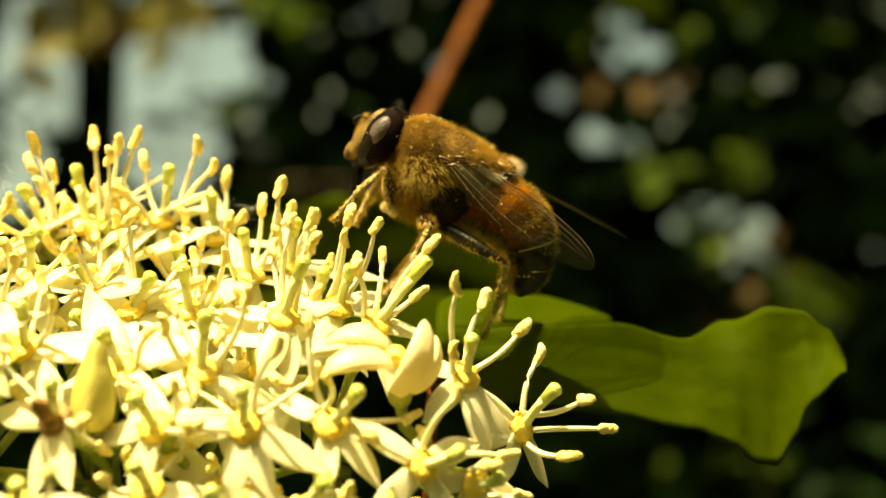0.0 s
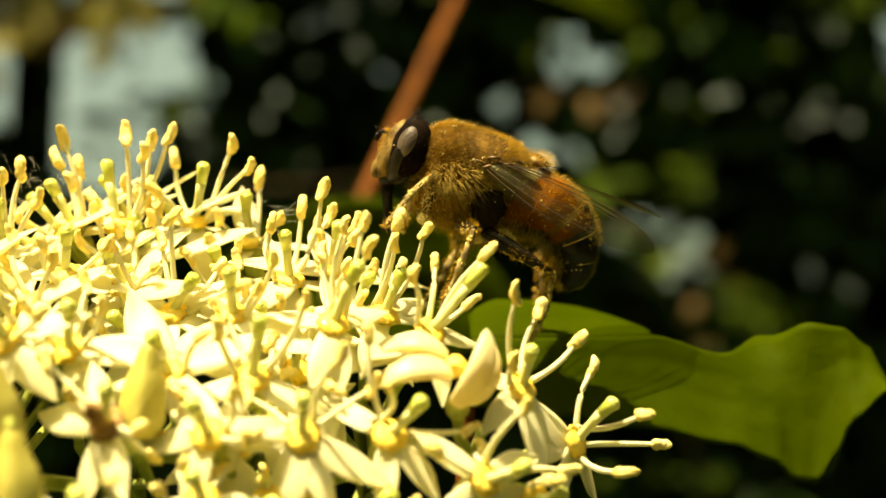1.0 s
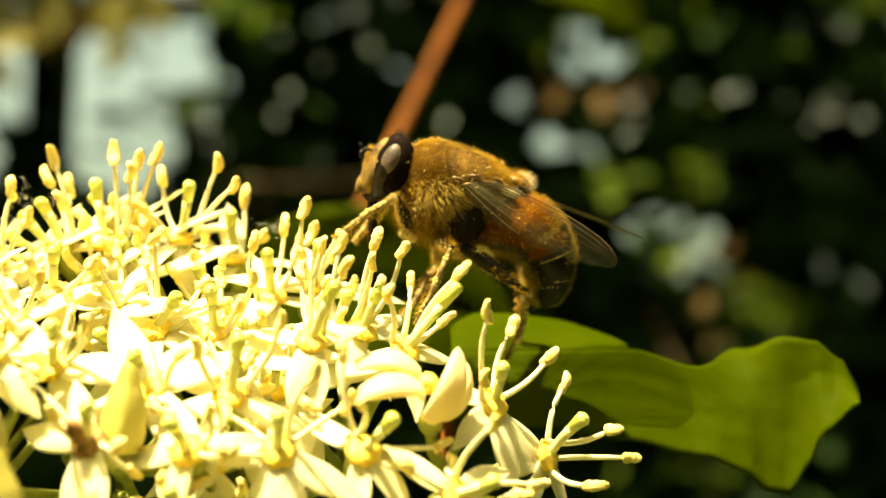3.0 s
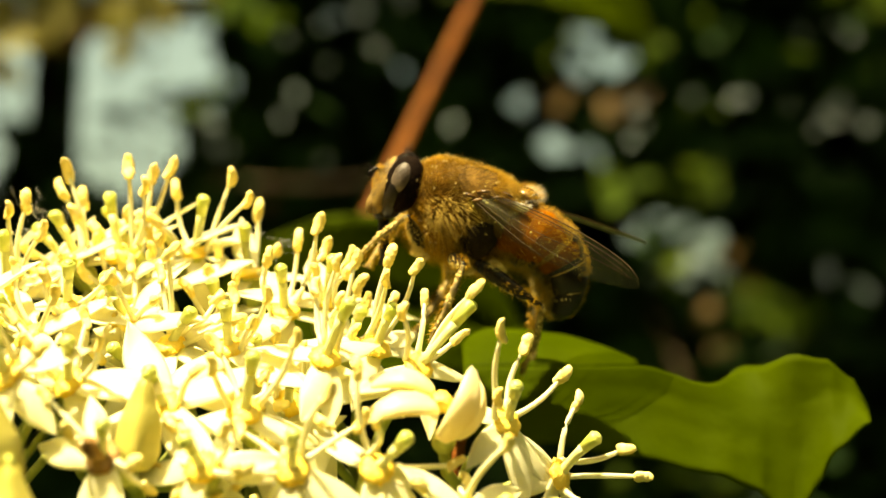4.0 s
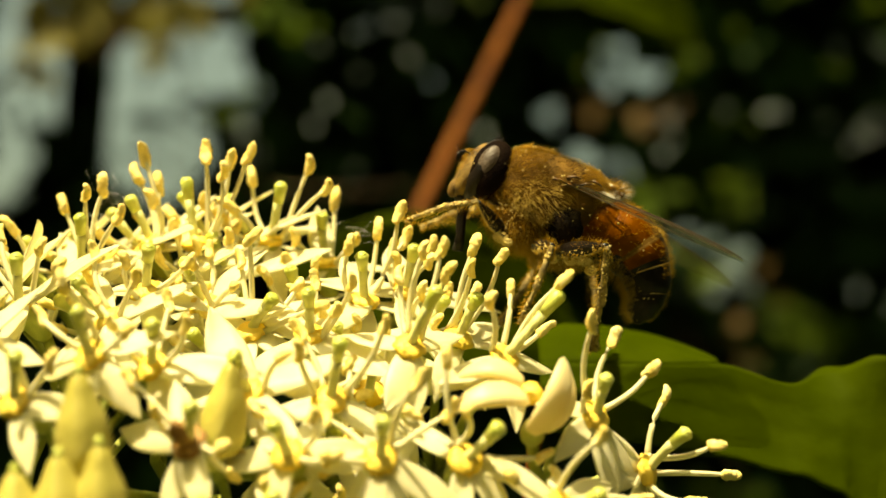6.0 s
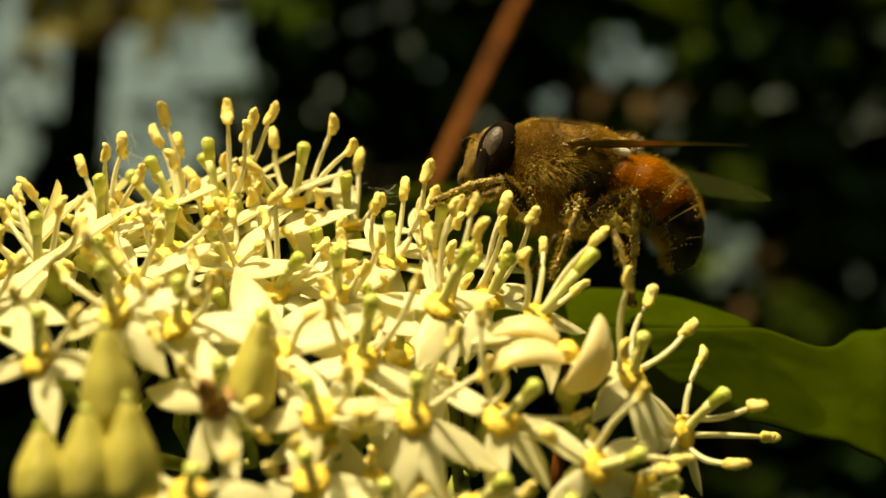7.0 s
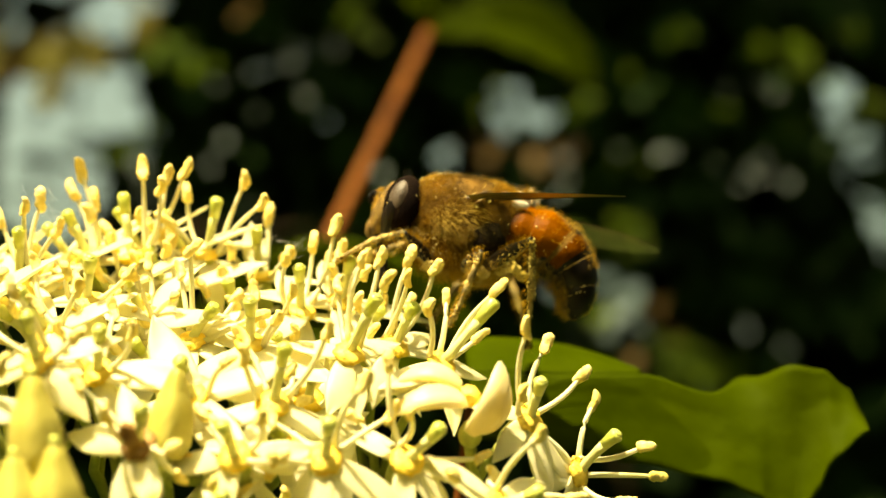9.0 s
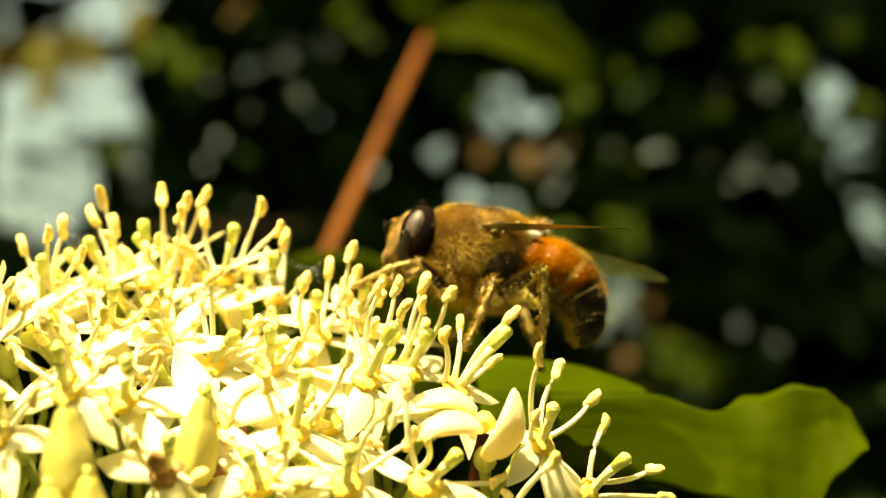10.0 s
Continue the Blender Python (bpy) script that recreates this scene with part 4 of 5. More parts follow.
tube(bm, [Vector(p) for p in ((-4.7, 0, -1.2), (-4.65, 0, -2.2), (-4.4, 0, -3.2), (-4.3, 0, -4.1))], [0.36, 0.3, 0.26, 0.34], 9)
part("tongue", bm, BLACK, skull, "black feeding tongue")

# pollen grains stuck in the coat
grain_rng = random.Random(8)
picks = [(ball_surface((-1.2, 0, -1.5), (2.5, 2.3, 1.8), lambda c: c.z < 0.4), 320), (back_surface(lambda c: c.z > -0.4, 0.3), 150),
         (ball_surface((0.8, 0, -3.1), (1.5, 1.7, 0.8), lambda c: c.z < 0.2), 480), (ball_surface((-4.5, 0, 0.5), (0.92, 1.7, 1.8), lambda c: c.z < 0.8), 45)]
# clots of pollen caught between the hairs under the belly
clots = []
for x, y, z, size in ((0.1, -1.9, -3.2, 0.34), (0.5, -1.8, -3.45, 0.28), (1.9, -1.9, -3.1, 0.36), (2.3, -1.7, -3.3, 0.26), (1.5, -1.8, -3.4, 0.25), (-2.5, -1.6, -2.9, 0.30), (-2.1, -1.7, -3.1, 0.22), (2.7, -1.6, -3.7, 0.25), (0.3, 1.8, -3.3, 0.32), (1.8, 1.8, -3.2, 0.32)):
    clots.append((ball_surface((x, y, z), (size * 1.3, size, size)), 190))
picks += clots
tail_picks = [(abdomen_surface(0.3, 7.7, 0, 160), 70), (abdomen_surface(4.3, 7.7, 110, 180), 40)]
for owner, sown in ((fly, picks), (abdomen, tail_picks)):
    bm = bmesh.new()
    for pick, count in sown:
        for i in range(count):
            p, nrm = pick(grain_rng)
            r = grain_rng.uniform(0.025, 0.06)
            bmesh.ops.create_icosphere(bm, subdivisions=1, radius=r, matrix=Matrix.Translation(p))
    tagged(part("pollen", bm, POLLEN, owner, "scattered pale yellow pollen grains"), kind="stuff")


def wing(side):
    """A clear wing with brown veins; its root is the object's own origin, its tip lies along x."""
    bm = bmesh.new()
    L, nu, nv = 11.3, 22, 8
    front = lambda s: 0.25 + 1.35 * math.sin(math.pi * min(1, s * 0.75 + 0.08)) ** 0.8 * (1 - max(0, s - 0.8) ** 2 / 0.04) ** 0.5
    rear = lambda s: -(0.2 + 1.7 * math.sin(math.pi * min(1, s * 0.85 + 0.1)) ** 0.9) * (1 - max(0, s - 0.8) ** 2 / 0.0405) ** 0.5
    z_at = lambda s, e: 0.12 * math.sin(3 * s) + 0.10 * math.cos(9 * e + 3 * s) * (1 - s)

    def at(s, e):
        y = rear(s) + (front(s) - rear(s)) * e
        return Vector((L * s, y * side, z_at(s, e)))

    grid = [[bm.verts.new(at(0.999 * i / nu, k / nv)) for k in range(nv + 1)] for i in range(nu + 1)]
    for r, q in zip(grid, grid[1:]):
        for k in range(nv):
            bm.faces.new((r[k], q[k], q[k + 1], r[k + 1]))
    w = part("wing", bm, WING, fly, "clear brownish wing")
    up = Vector((0, 0, 0.015))
    for path in ([(i / 12 * 0.97, 0.99) for i in range(13)], [(i / 10 * 0.9, 0.90 - 0.02 * i / 10) for i in range(11)],
                 [(0.05 + i / 10 * 0.9, 0.72 + 0.1 * math.sin(i / 3)) for i in range(11)], [(0.05 + i / 10 * 0.88, 0.55 - 0.10 * math.sin(i / 2.2)) for i in range(11)],
                 [(0.05 + i / 10 * 0.72, 0.38 - 0.2 * i / 10) for i in range(11)], [(0.05 + i / 10 * 0.5, 0.25 - 0.2 * i / 10) for i in range(11)],
                 [(0.45, 0.3 + 0.04 * i) for i in range(12)], [(0.7, 0.25 + 0.04 * i) for i in range(10)]):
        bm = bmesh.new()
        tube(bm, [at(s, e) + up for s, e in path], [(0.042 if path[0][1] > 0.85 else 0.022) * (1 - 0.6 * i / len(path)) for i in range(len(path))], 5)
        part("vein", bm, VEIN, w)
    return w


wing_near, wing_far = wing(1), wing(-1)
FEMUR = {"front": 2.6, "middle": 2.9, "hind": 4.5}
TIBIA = {"front": 4.2, "middle": 4.6, "hind": 6.5}


def leg(which, seed):
    """A leg: the thigh carries the shin with its jointed foot; both have bristles and pollen on them."""
    rng = random.Random(seed)
    a, b = FEMUR[which], TIBIA[which]
    k = 1.05 if which == "hind" else 0.95

    def bristles(bm, length, r, count, slot):
        for i in range(count):
            s, t = rng.random(), rng.uniform(0, 6.3)
            p = Vector((s * length, math.cos(t) * r(s), math.sin(t) * r(s)))
            d = Vector((0.7, math.cos(t), math.sin(t))).normalized()
            tube(bm, [p, p + d * rng.uniform(0.15, 0.38)], [0.016, 0.004], 3, slot)

    bm = bmesh.new()
    r1 = lambda s: k * (0.26 + 0.20 * math.sin(math.pi * min(1, s + 0.1)) - 0.10 * s)
    tube(bm, [(a * i / 8, 0, 0) for i in range(9)], [r1(i / 8) for i in range(9)], 10, 0)
    bristles(bm, a, r1, 260, 1)
    for i in range(330):
        s, t = rng.random(), rng.gauss(3.2, 0.75)
        bmesh.ops.create_icosphere(bm, subdivisions=1, radius=rng.uniform(0.015, 0.05), matrix=Matrix.Translation((s * a, math.cos(t) * r1(s), math.sin(t) * r1(s))))
    for f in bm.faces:
        if len(f.verts) == 3 and f.material_index == 0:
            f.material_index = 2
    thigh = part("leg", bm, (BLACK, FUR, POLLEN), fly, "black bristly leg dusted with pollen")
    bm = bmesh.new()
    cut = 0.55
    r2 = lambda s: (k * (0.16 + 0.06 * s / cut) if s < cut else 0.11 + 0.045 * abs(math.sin((s - cut) * 35))) * (1 + 0.35 * noise.noise(Vector((s * 14, seed, 0))))
    bow = lambda s: Vector((b * s, 0.25 * math.sin(math.pi * s), 0))
    tube(bm, [bow(i / 40) for i in range(41)], [r2(i / 40) * (1 if i < 40 else 0.4) for i in range(41)], 8, 0)
    bristles(bm, b, lambda s: r2(s), 330, 1)
    lumps = [(rng.random(), rng.uniform(0, 6.3)) for i in range(16)]
    for i in range(170):
        s, t = rng.choice(lumps)
        s, t = min(1, max(0, s + rng.gauss(0, 0.03))), t + rng.gauss(0, 0.7)
        bmesh.ops.create_icosphere(bm, subdivisions=1, radius=rng.choice((0.02, 0.03, 0.04, 0.07)) * rng.uniform(0.8, 1.2), matrix=Matrix.Translation(bow(s) + Vector((0, math.cos(t), math.sin(t))) * r2(s)))
    for f in bm.faces:
        if len(f.verts) == 3 and f.material_index == 0:
            f.material_index = 2
    shin = part("shin", bm, (TAN, FUR, POLLEN), thigh, "brown shin and foot yellow with pollen")
    return thigh, shin


LEGS = {(w, s): leg(w, i) for i, (w, s) in enumerate(((w, s) for w in ("front", "middle", "hind") for s in (-1, 1)))}

# ---- the background ----
EYE_REST = LEAN @ Vector((0.0, -0.0916, 0.0161))


def spot(az, el, d):
    """The place d metres from the resting eye, az degrees to the right and el degrees over a line that rises by TILT."""
    a, e = radians(az), radians(el + TILT)
    return EYE_REST + Vector((math.sin(a) * math.cos(e), math.cos(a) * math.cos(e), math.sin(e))) * d


def leaf_cloud(name, places, length, width, material, seed, label, category, group=""):
    """Many small folded leaves at the places, as one mesh."""
    rng = np.random.default_rng(seed)
    verts, faces = [], []
    for p in places:
        d = Vector(rng.normal(size=3))
        d.z -= 0.5
        d.normalize()
        n = Vector(rng.normal(size=3) + np.array([0, -0.9, 0.5]))
        s = d.cross(n).normalized()
        n = s.cross(d)
        L, w = length * rng.uniform(0.7, 1.3), width * rng.uniform(0.7, 1.2)
        i = len(verts)
        for u, v in ((0, 0), (0.3, 0.42), (0.62, 0.4), (1, 0), (0.62, -0.4), (0.3, -0.42), (0.3, 0), (0.64, 0)):
            q = p + d * (u - 0.5) * L + s * v * w * 2 + n * (abs(v) * 0.5 * w - 0.25 * L * (u - 0.5) ** 2)
            verts.append(tuple(q))
        for f in ((0, 6, 1), (0, 5, 6), (1, 6, 7, 2), (6, 5, 4, 7), (2, 7, 3), (7, 4, 3)):
            faces.append(tuple(i + k for k in f))
    me = bpy.data.meshes.new(name)
    me.from_pydata(verts, [], faces)
    me.materials.append(material)
    ob = new(name, me)
    return tagged(ob, label, category, group, "stuff")


# gaps in the far foliage through which the sky shows: degrees right, degrees up, half width in degrees
GAPS_WIDE = [(-15.4, -3.2, 1.5), (-15.2, -1.2, 1.2), (-11.4, -3.7, 1.9), (-11.0, -6.0, 1.5), (-9.2, -3.4, 1.3), (-12.2, -0.4, 1.3), (-9.4, 1.2, 1.2), (-16.8, -7.0, 0.9), (-14.5, 1.8, 1.0)]
GAPS_SMALL = [(-0.9, -3.2, 0), (3.4, -4.5, 0), (6.4, -6.4, 0.1), (5.5, -1.9, 0), (6.6, -2.1, 0.15), (6.3, -3.1, 0.1), (7.2, -3.3, 0.15), (8.7, -8.9, 0.25), (7.7, -9.2, 0.1), (9.8, -9.3, 0.2), (10.5, -10.1, 0.05), (9.5, -10.9, 0), (14.3, -4.9, -0.08), (15.5, -5.6, -0.08), (4.8, -5.8, 0.05), (-0.8, -3.2, 0), (3.4, -4.3, 0.05), (6.3, -2.1, 0.15), (6.8, -3.0, 0.1), (5.6, -3.1, 0.1), (7.8, -3.0, 0), (18.3, -2.9, 0.6), (18.3, -1.8, 0.2), (19.2, -4.4, 0.35), (19.2, -5.7, 0.3), (19.8, -7.5, 0.4), (14.9, -11.1, 0.05), (10.6, -9.7, 0.1), (-3.3, -1.2, 0), (-1.6, -0.7, 0.05), (14.9, -11.2, 0), (9.3, -8.9, 0.1), (10.0, -9.4, 0.2), (10.6, -10.1, 0.1), (7.8, -9.0, 0), (11.4, -11.1, 0.05), (14.9, -11.1, 0.1), (16.0, -11.4, 0), (4.5, -5.9, 0), (6.5, -6.5, 0)]
leaf_rng = np.random.default_rng(21)
gaps = [(az, el, r + 0.42) for az, el, r in GAPS_WIDE] + [(az, el, r + 0.11) for az, el, r in GAPS_SMALL]
for i in range(26):
    gaps.append((leaf_rng.uniform(-7, 24), leaf_rng.uniform(-16, 5), leaf_rng.uniform(-0.35, -0.15)))


def far_places(count, near, far, reach):
    places = []
    while len(places) < count:
        az, el, d = leaf_rng.uniform(-27, 28), leaf_rng.uniform(-26, 11), leaf_rng.uniform(near, far)
        size = math.degrees(reach / d)
        if leaf_rng.random() < 0.008 or all((az - a) ** 2 + (el - e) ** 2 > (r + size) ** 2 for a, e, r in gaps):
            places.append(spot(az, el, d))
    return places


leaf_cloud("hedge_foliage", far_places(15000, 0.85, 1.25, 0.013), 0.045, 0.014, FOLIAGE_SHADED, 1, "dense hedge leaves, coloured near-black as deep shade, out of focus", "foliage")
leaf_cloud("hedge_foliage", far_places(10000, 1.25, 1.9, 0.016), 0.06, 0.020, FOLIAGE_SHADED, 2, "dense hedge leaves, coloured near-black as deep shade, out of focus", "foliage")

sprigs = [spot(leaf_rng.uniform(-18, -7), leaf_rng.uniform(-8, 3), leaf_rng.uniform(0.8, 1.3)) for i in range(70)]
# twigs with small leaves that hang into the wide gap
for az, el in ((-13.2, -3.0), (-9.2, -4.9), (-8.0, -5.6), (-12.6, -7.6), (-16.2, -5.6), (-7.6, -2.6)):
    for i in range(6):
        sprigs.append(spot(az + leaf_rng.normal() * 0.35, el + leaf_rng.normal() * 1.1, leaf_rng.uniform(0.95, 1.1)))
sprigs += [spot(leaf_rng.uniform(-7, 21), leaf_rng.uniform(-14, 3), leaf_rng.uniform(0.78, 0.95)) for i in range(230)]
for az, el in ((6.6, -2.4), (6.2, -3.0), (7.4, -3.0), (8.9, -9.2), (9.9, -9.6), (18.6, -3.2), (19.2, -5.0)):
    sprigs += [spot(az + leaf_rng.normal() * 0.7, el + leaf_rng.normal() * 0.7, leaf_rng.uniform(0.75, 0.9)) for i in range(9)]
leaf_cloud("hedge_sprigs", sprigs, 0.015, 0.0045, FOLIAGE_SHADED, 8, "small green hedge leaves against the sky, out of focus", "foliage")

# the hedge goes on to both sides and down to the ground
skirt = []
while len(skirt) < 9000:
    az, r = leaf_rng.uniform(-50, 50), leaf_rng.uniform(0.95, 2.0)
    z = leaf_rng.uniform(-1.12, 0.75)
    if abs(az) < 29 and z > r * math.tan(radians(-9)) - 0.03:
        continue
    skirt.append(Vector((r * math.sin(radians(az)), r * math.cos(radians(az)) - 0.09, z)))
leaf_cloud("hedge_foliage", skirt, 0.075, 0.026, FOLIAGE_SHADED, 9, "dense hedge leaves, coloured near-black as deep shade, down to the ground", "foliage")

# leaves that catch the sun, also by lighter colours, green, withered and golden: degrees right, degrees up, how many
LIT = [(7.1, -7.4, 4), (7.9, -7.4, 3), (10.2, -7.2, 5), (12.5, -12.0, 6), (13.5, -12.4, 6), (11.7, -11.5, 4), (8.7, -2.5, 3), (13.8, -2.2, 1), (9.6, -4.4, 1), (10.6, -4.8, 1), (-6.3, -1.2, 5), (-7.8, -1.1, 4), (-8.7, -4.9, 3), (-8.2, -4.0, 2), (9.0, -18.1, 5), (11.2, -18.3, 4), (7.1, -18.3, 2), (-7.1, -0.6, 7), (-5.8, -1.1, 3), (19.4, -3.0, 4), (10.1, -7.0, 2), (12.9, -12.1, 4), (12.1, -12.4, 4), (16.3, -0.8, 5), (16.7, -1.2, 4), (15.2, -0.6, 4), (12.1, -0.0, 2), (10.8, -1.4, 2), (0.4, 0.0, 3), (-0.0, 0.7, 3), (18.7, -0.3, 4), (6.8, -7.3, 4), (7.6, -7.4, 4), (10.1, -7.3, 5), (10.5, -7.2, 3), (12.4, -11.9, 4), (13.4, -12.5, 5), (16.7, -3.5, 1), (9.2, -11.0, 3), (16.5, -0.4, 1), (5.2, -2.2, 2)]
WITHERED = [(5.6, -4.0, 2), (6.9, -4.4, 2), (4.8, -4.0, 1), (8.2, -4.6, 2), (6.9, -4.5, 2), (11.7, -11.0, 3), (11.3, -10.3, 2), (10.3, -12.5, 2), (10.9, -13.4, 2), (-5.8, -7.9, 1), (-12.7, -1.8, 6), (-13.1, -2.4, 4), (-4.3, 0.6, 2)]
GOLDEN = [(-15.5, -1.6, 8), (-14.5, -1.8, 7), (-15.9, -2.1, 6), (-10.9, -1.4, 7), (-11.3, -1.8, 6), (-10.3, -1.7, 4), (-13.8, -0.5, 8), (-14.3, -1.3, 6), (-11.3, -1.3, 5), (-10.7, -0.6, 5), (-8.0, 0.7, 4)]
# small pale leaves added in place of sky spots that shine through the hedge
SKY_SPOTS = [(-1.9, -2.3, 1), (-4.1, -6.1, 1), (0.8, -5.0, 1), (-4.8, -4.0, 1), (-5.2, -4.7, 1), (8.2, -5.3, 2), (7.8, -4.6, 1), (13.5, -4.6, 2), (14.5, -5.5, 2), (16.1, -5.4, 2), (15.5, -2.5, 1), (8.5, -10.5, 1), (10.5, -11.1, 1), (11.3, -11.3, 1), (-2.9, -1.1, 2), (-3.9, -1.5, 1), (-5.6, -2.1, 1), (-3.9, -3.1, 1), (-2.6, -0.7, 2), (-1.0, -0.4, 2), (-1.9, -2.3, 1), (10.1, -4.6, 1), (11.6, -4.3, 2), (7.7, -5.3, 1), (14.5, -4.8, 1), (15.1, -5.3, 2), (15.5, -5.1, 1), (15.4, -2.3, 2), (13.8, -2.0, 1), (-5.0, -4.3, 1), (10.0, -10.2, 2), (-7.7, -6.1, 3), (-8.1, -5.3, 2)]
lit_places, dry_places, gold_places, sky_spot_places = [], [], [], []
for rows, places, near, far, spread in ((LIT, lit_places, 0.68, 0.80, 0.004), (WITHERED, dry_places, 0.68, 0.80, 0.0035), (GOLDEN, gold_places, 0.70, 0.80, 0.008), (SKY_SPOTS, sky_spot_places, 0.70, 0.82, 0.0025)):
    for az, el, count in rows:
        for i in range(count):
            places.append(spot(az, el, leaf_rng.uniform(near, far)) + Vector(leaf_rng.normal(size=3) * spread))
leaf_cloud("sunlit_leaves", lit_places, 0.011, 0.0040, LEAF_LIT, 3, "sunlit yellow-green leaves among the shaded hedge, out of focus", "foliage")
leaf_cloud("sky_spot_leaves", sky_spot_places, 0.0065, 0.0026, SKY_SPOT, 7, "pale leaves standing in for spots of sky light in the hedge, out of focus", "foliage")
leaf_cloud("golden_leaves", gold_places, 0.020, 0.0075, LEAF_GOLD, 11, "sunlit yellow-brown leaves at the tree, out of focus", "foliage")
leaf_cloud("withered_leaves", dry_places, 0.011, 0.0040, LEAF_DRY, 5, "withered brown leaves among the shaded hedge, out of focus", "foliage")


def limb(name, points, radii, material, label, category):
    bm = bmesh.new()
    tube(bm, [Vector(p) / MM for p in points], [r / MM for r in radii], 10)
    return tagged(part(name, bm, material), label, category)


TREE_FOOT = spot(-14, -56, 1.95)
slender_tree = empty("slender_tree", TREE_FOOT / MM, "slender dark brown tree in the hedge, out of focus", "tree")
for name, points, radii in (("trunk", [spot(-14, -56, 1.95), spot(-13.9, -12, 1.35), spot(-13.6, -2, 1.3), spot(-13.0, 8, 1.4), spot(-12, 20, 1.6)], [0.05, 0.022, 0.02, 0.018, 0.012]),
                            ("branch", [spot(-13.7, -6, 1.32), spot(-13.2, -2.4, 1.25), spot(-11.6, -0.3, 1.2), spot(-9.5, 1.6, 1.2)], [0.012, 0.012, 0.010, 0.008])):
    bm = bmesh.new()
    tube(bm, [(p - TREE_FOOT) / MM for p in points], [r / MM for r in radii], 10)
    part(name, bm, WOOD, slender_tree)
for az, lean in ((-11.4, 0.15), (-10.6, -0.1), (-9.6, 0.25)):
    limb("hedge_branch", [spot(az + lean * (k - 8) * 0.3, -k, 1.05) for k in (-3, 1, 4, 7, 10)], [0.0006, 0.0006, 0.0007, 0.0007, 0.0008], TWIG,
         "thin grey-brown hedge twig against the sky, out of focus", "branch")
limb("hedge_branch", [spot(2.6, -5.6, 0.95), spot(4.2, -3.7, 0.8), spot(5.6, -3.9, 0.78), spot(7.2, -4.4, 0.78), spot(8.2, -4.2, 0.8), spot(10, -3, 0.98)], [0.0008, 0.0010, 0.0013, 0.0013, 0.0010, 0.0008], TWIG,
     "brown hedge twig, out of focus", "branch")
limb("hedge_branch", [spot(7.6, -11.2, 0.95), spot(8.4, -12.2, 0.85), spot(9.5, -14.5, 0.75), spot(10.5, -18, 0.8), spot(11, -60, 1.6)], [0.0006, 0.0009, 0.0009, 0.0010, 0.003], WOOD,
     "brown hedge twig, out of focus", "branch")
limb("hedge_branch", [spot(-8, -7.2, 0.8), spot(-4, -7.3, 0.75), spot(-1, -7.0, 0.8), spot(2, -8, 0.95)], [0.0004, 0.0006, 0.0006, 0.0004], WOOD,
     "thin brown hedge twig, out of focus", "branch")

# unseen crown added overhead to shade the hedge; sun comes through where leaves are lit
shade_canopy = []
lit_points = [Vector(p) for p in lit_places + dry_places + gold_places + sky_spot_places]
while len(shade_canopy) < 7000:
    z = leaf_rng.uniform(1.1, 1.7)
    y = leaf_rng.uniform(-0.1, 2.2)
    x = leaf_rng.uniform(-1.9, 0.7)
    p = Vector((x, y, z))
    ground_hit = p - TO_SUN * (z / TO_SUN.z)
    if ground_hit.y < 0.26 + 0.05 * math.sin(9 * x):
        continue
    if any(((p - q) - TO_SUN * (p - q).dot(TO_SUN)).length < 0.028 for q in lit_points):
        continue
    shade_canopy.append(p)
leaf_cloud("unseen_shade_crown", shade_canopy, 0.15, 0.054, FOLIAGE_SHADED, 4, "leaf canopy added overhead, out of view, to shade the hedge", "foliage")

# unseen trees added round about and behind to cut sky light, sun's side open
around = []
while len(around) < 5200:
    q = Vector(leaf_rng.normal(size=3)).normalized()
    if q.z < -0.45 or q.angle(TO_SUN) < radians(20) or (q.y > 0.55 and q.z < 0.6) or (q.y < -0.1 and q.z > 0.6):
        continue
    around.append(q * leaf_rng.uniform(2.3, 3.0))
leaf_cloud("unseen_sky_blockers", around, 0.34, 0.11, FOLIAGE_SHADED, 6, "unseen leaf masses added round the shrub to block sky light", "foliage")

bm = bmesh.new()
n = 24
rows = [[bm.verts.new((x * x * x * 250000 + x * 2000, y * y * y * 250000 + y * 2000, -1100 + 40 * noise.noise(Vector((x * 9, y * 9, 0)))))
         for x in (2 * i / n - 1 for i in range(n + 1))] for y in (2 * j / n - 1 for j in range(n + 1))]
for r, q in zip(rows, rows[1:]):
    for j in range(n):
        bm.faces.new((r[j], r[j + 1], q[j + 1], q[j]))
tagged(part("ground", bm, GROUND), "dark earth and low grass below the shrub", "ground", kind="structure")


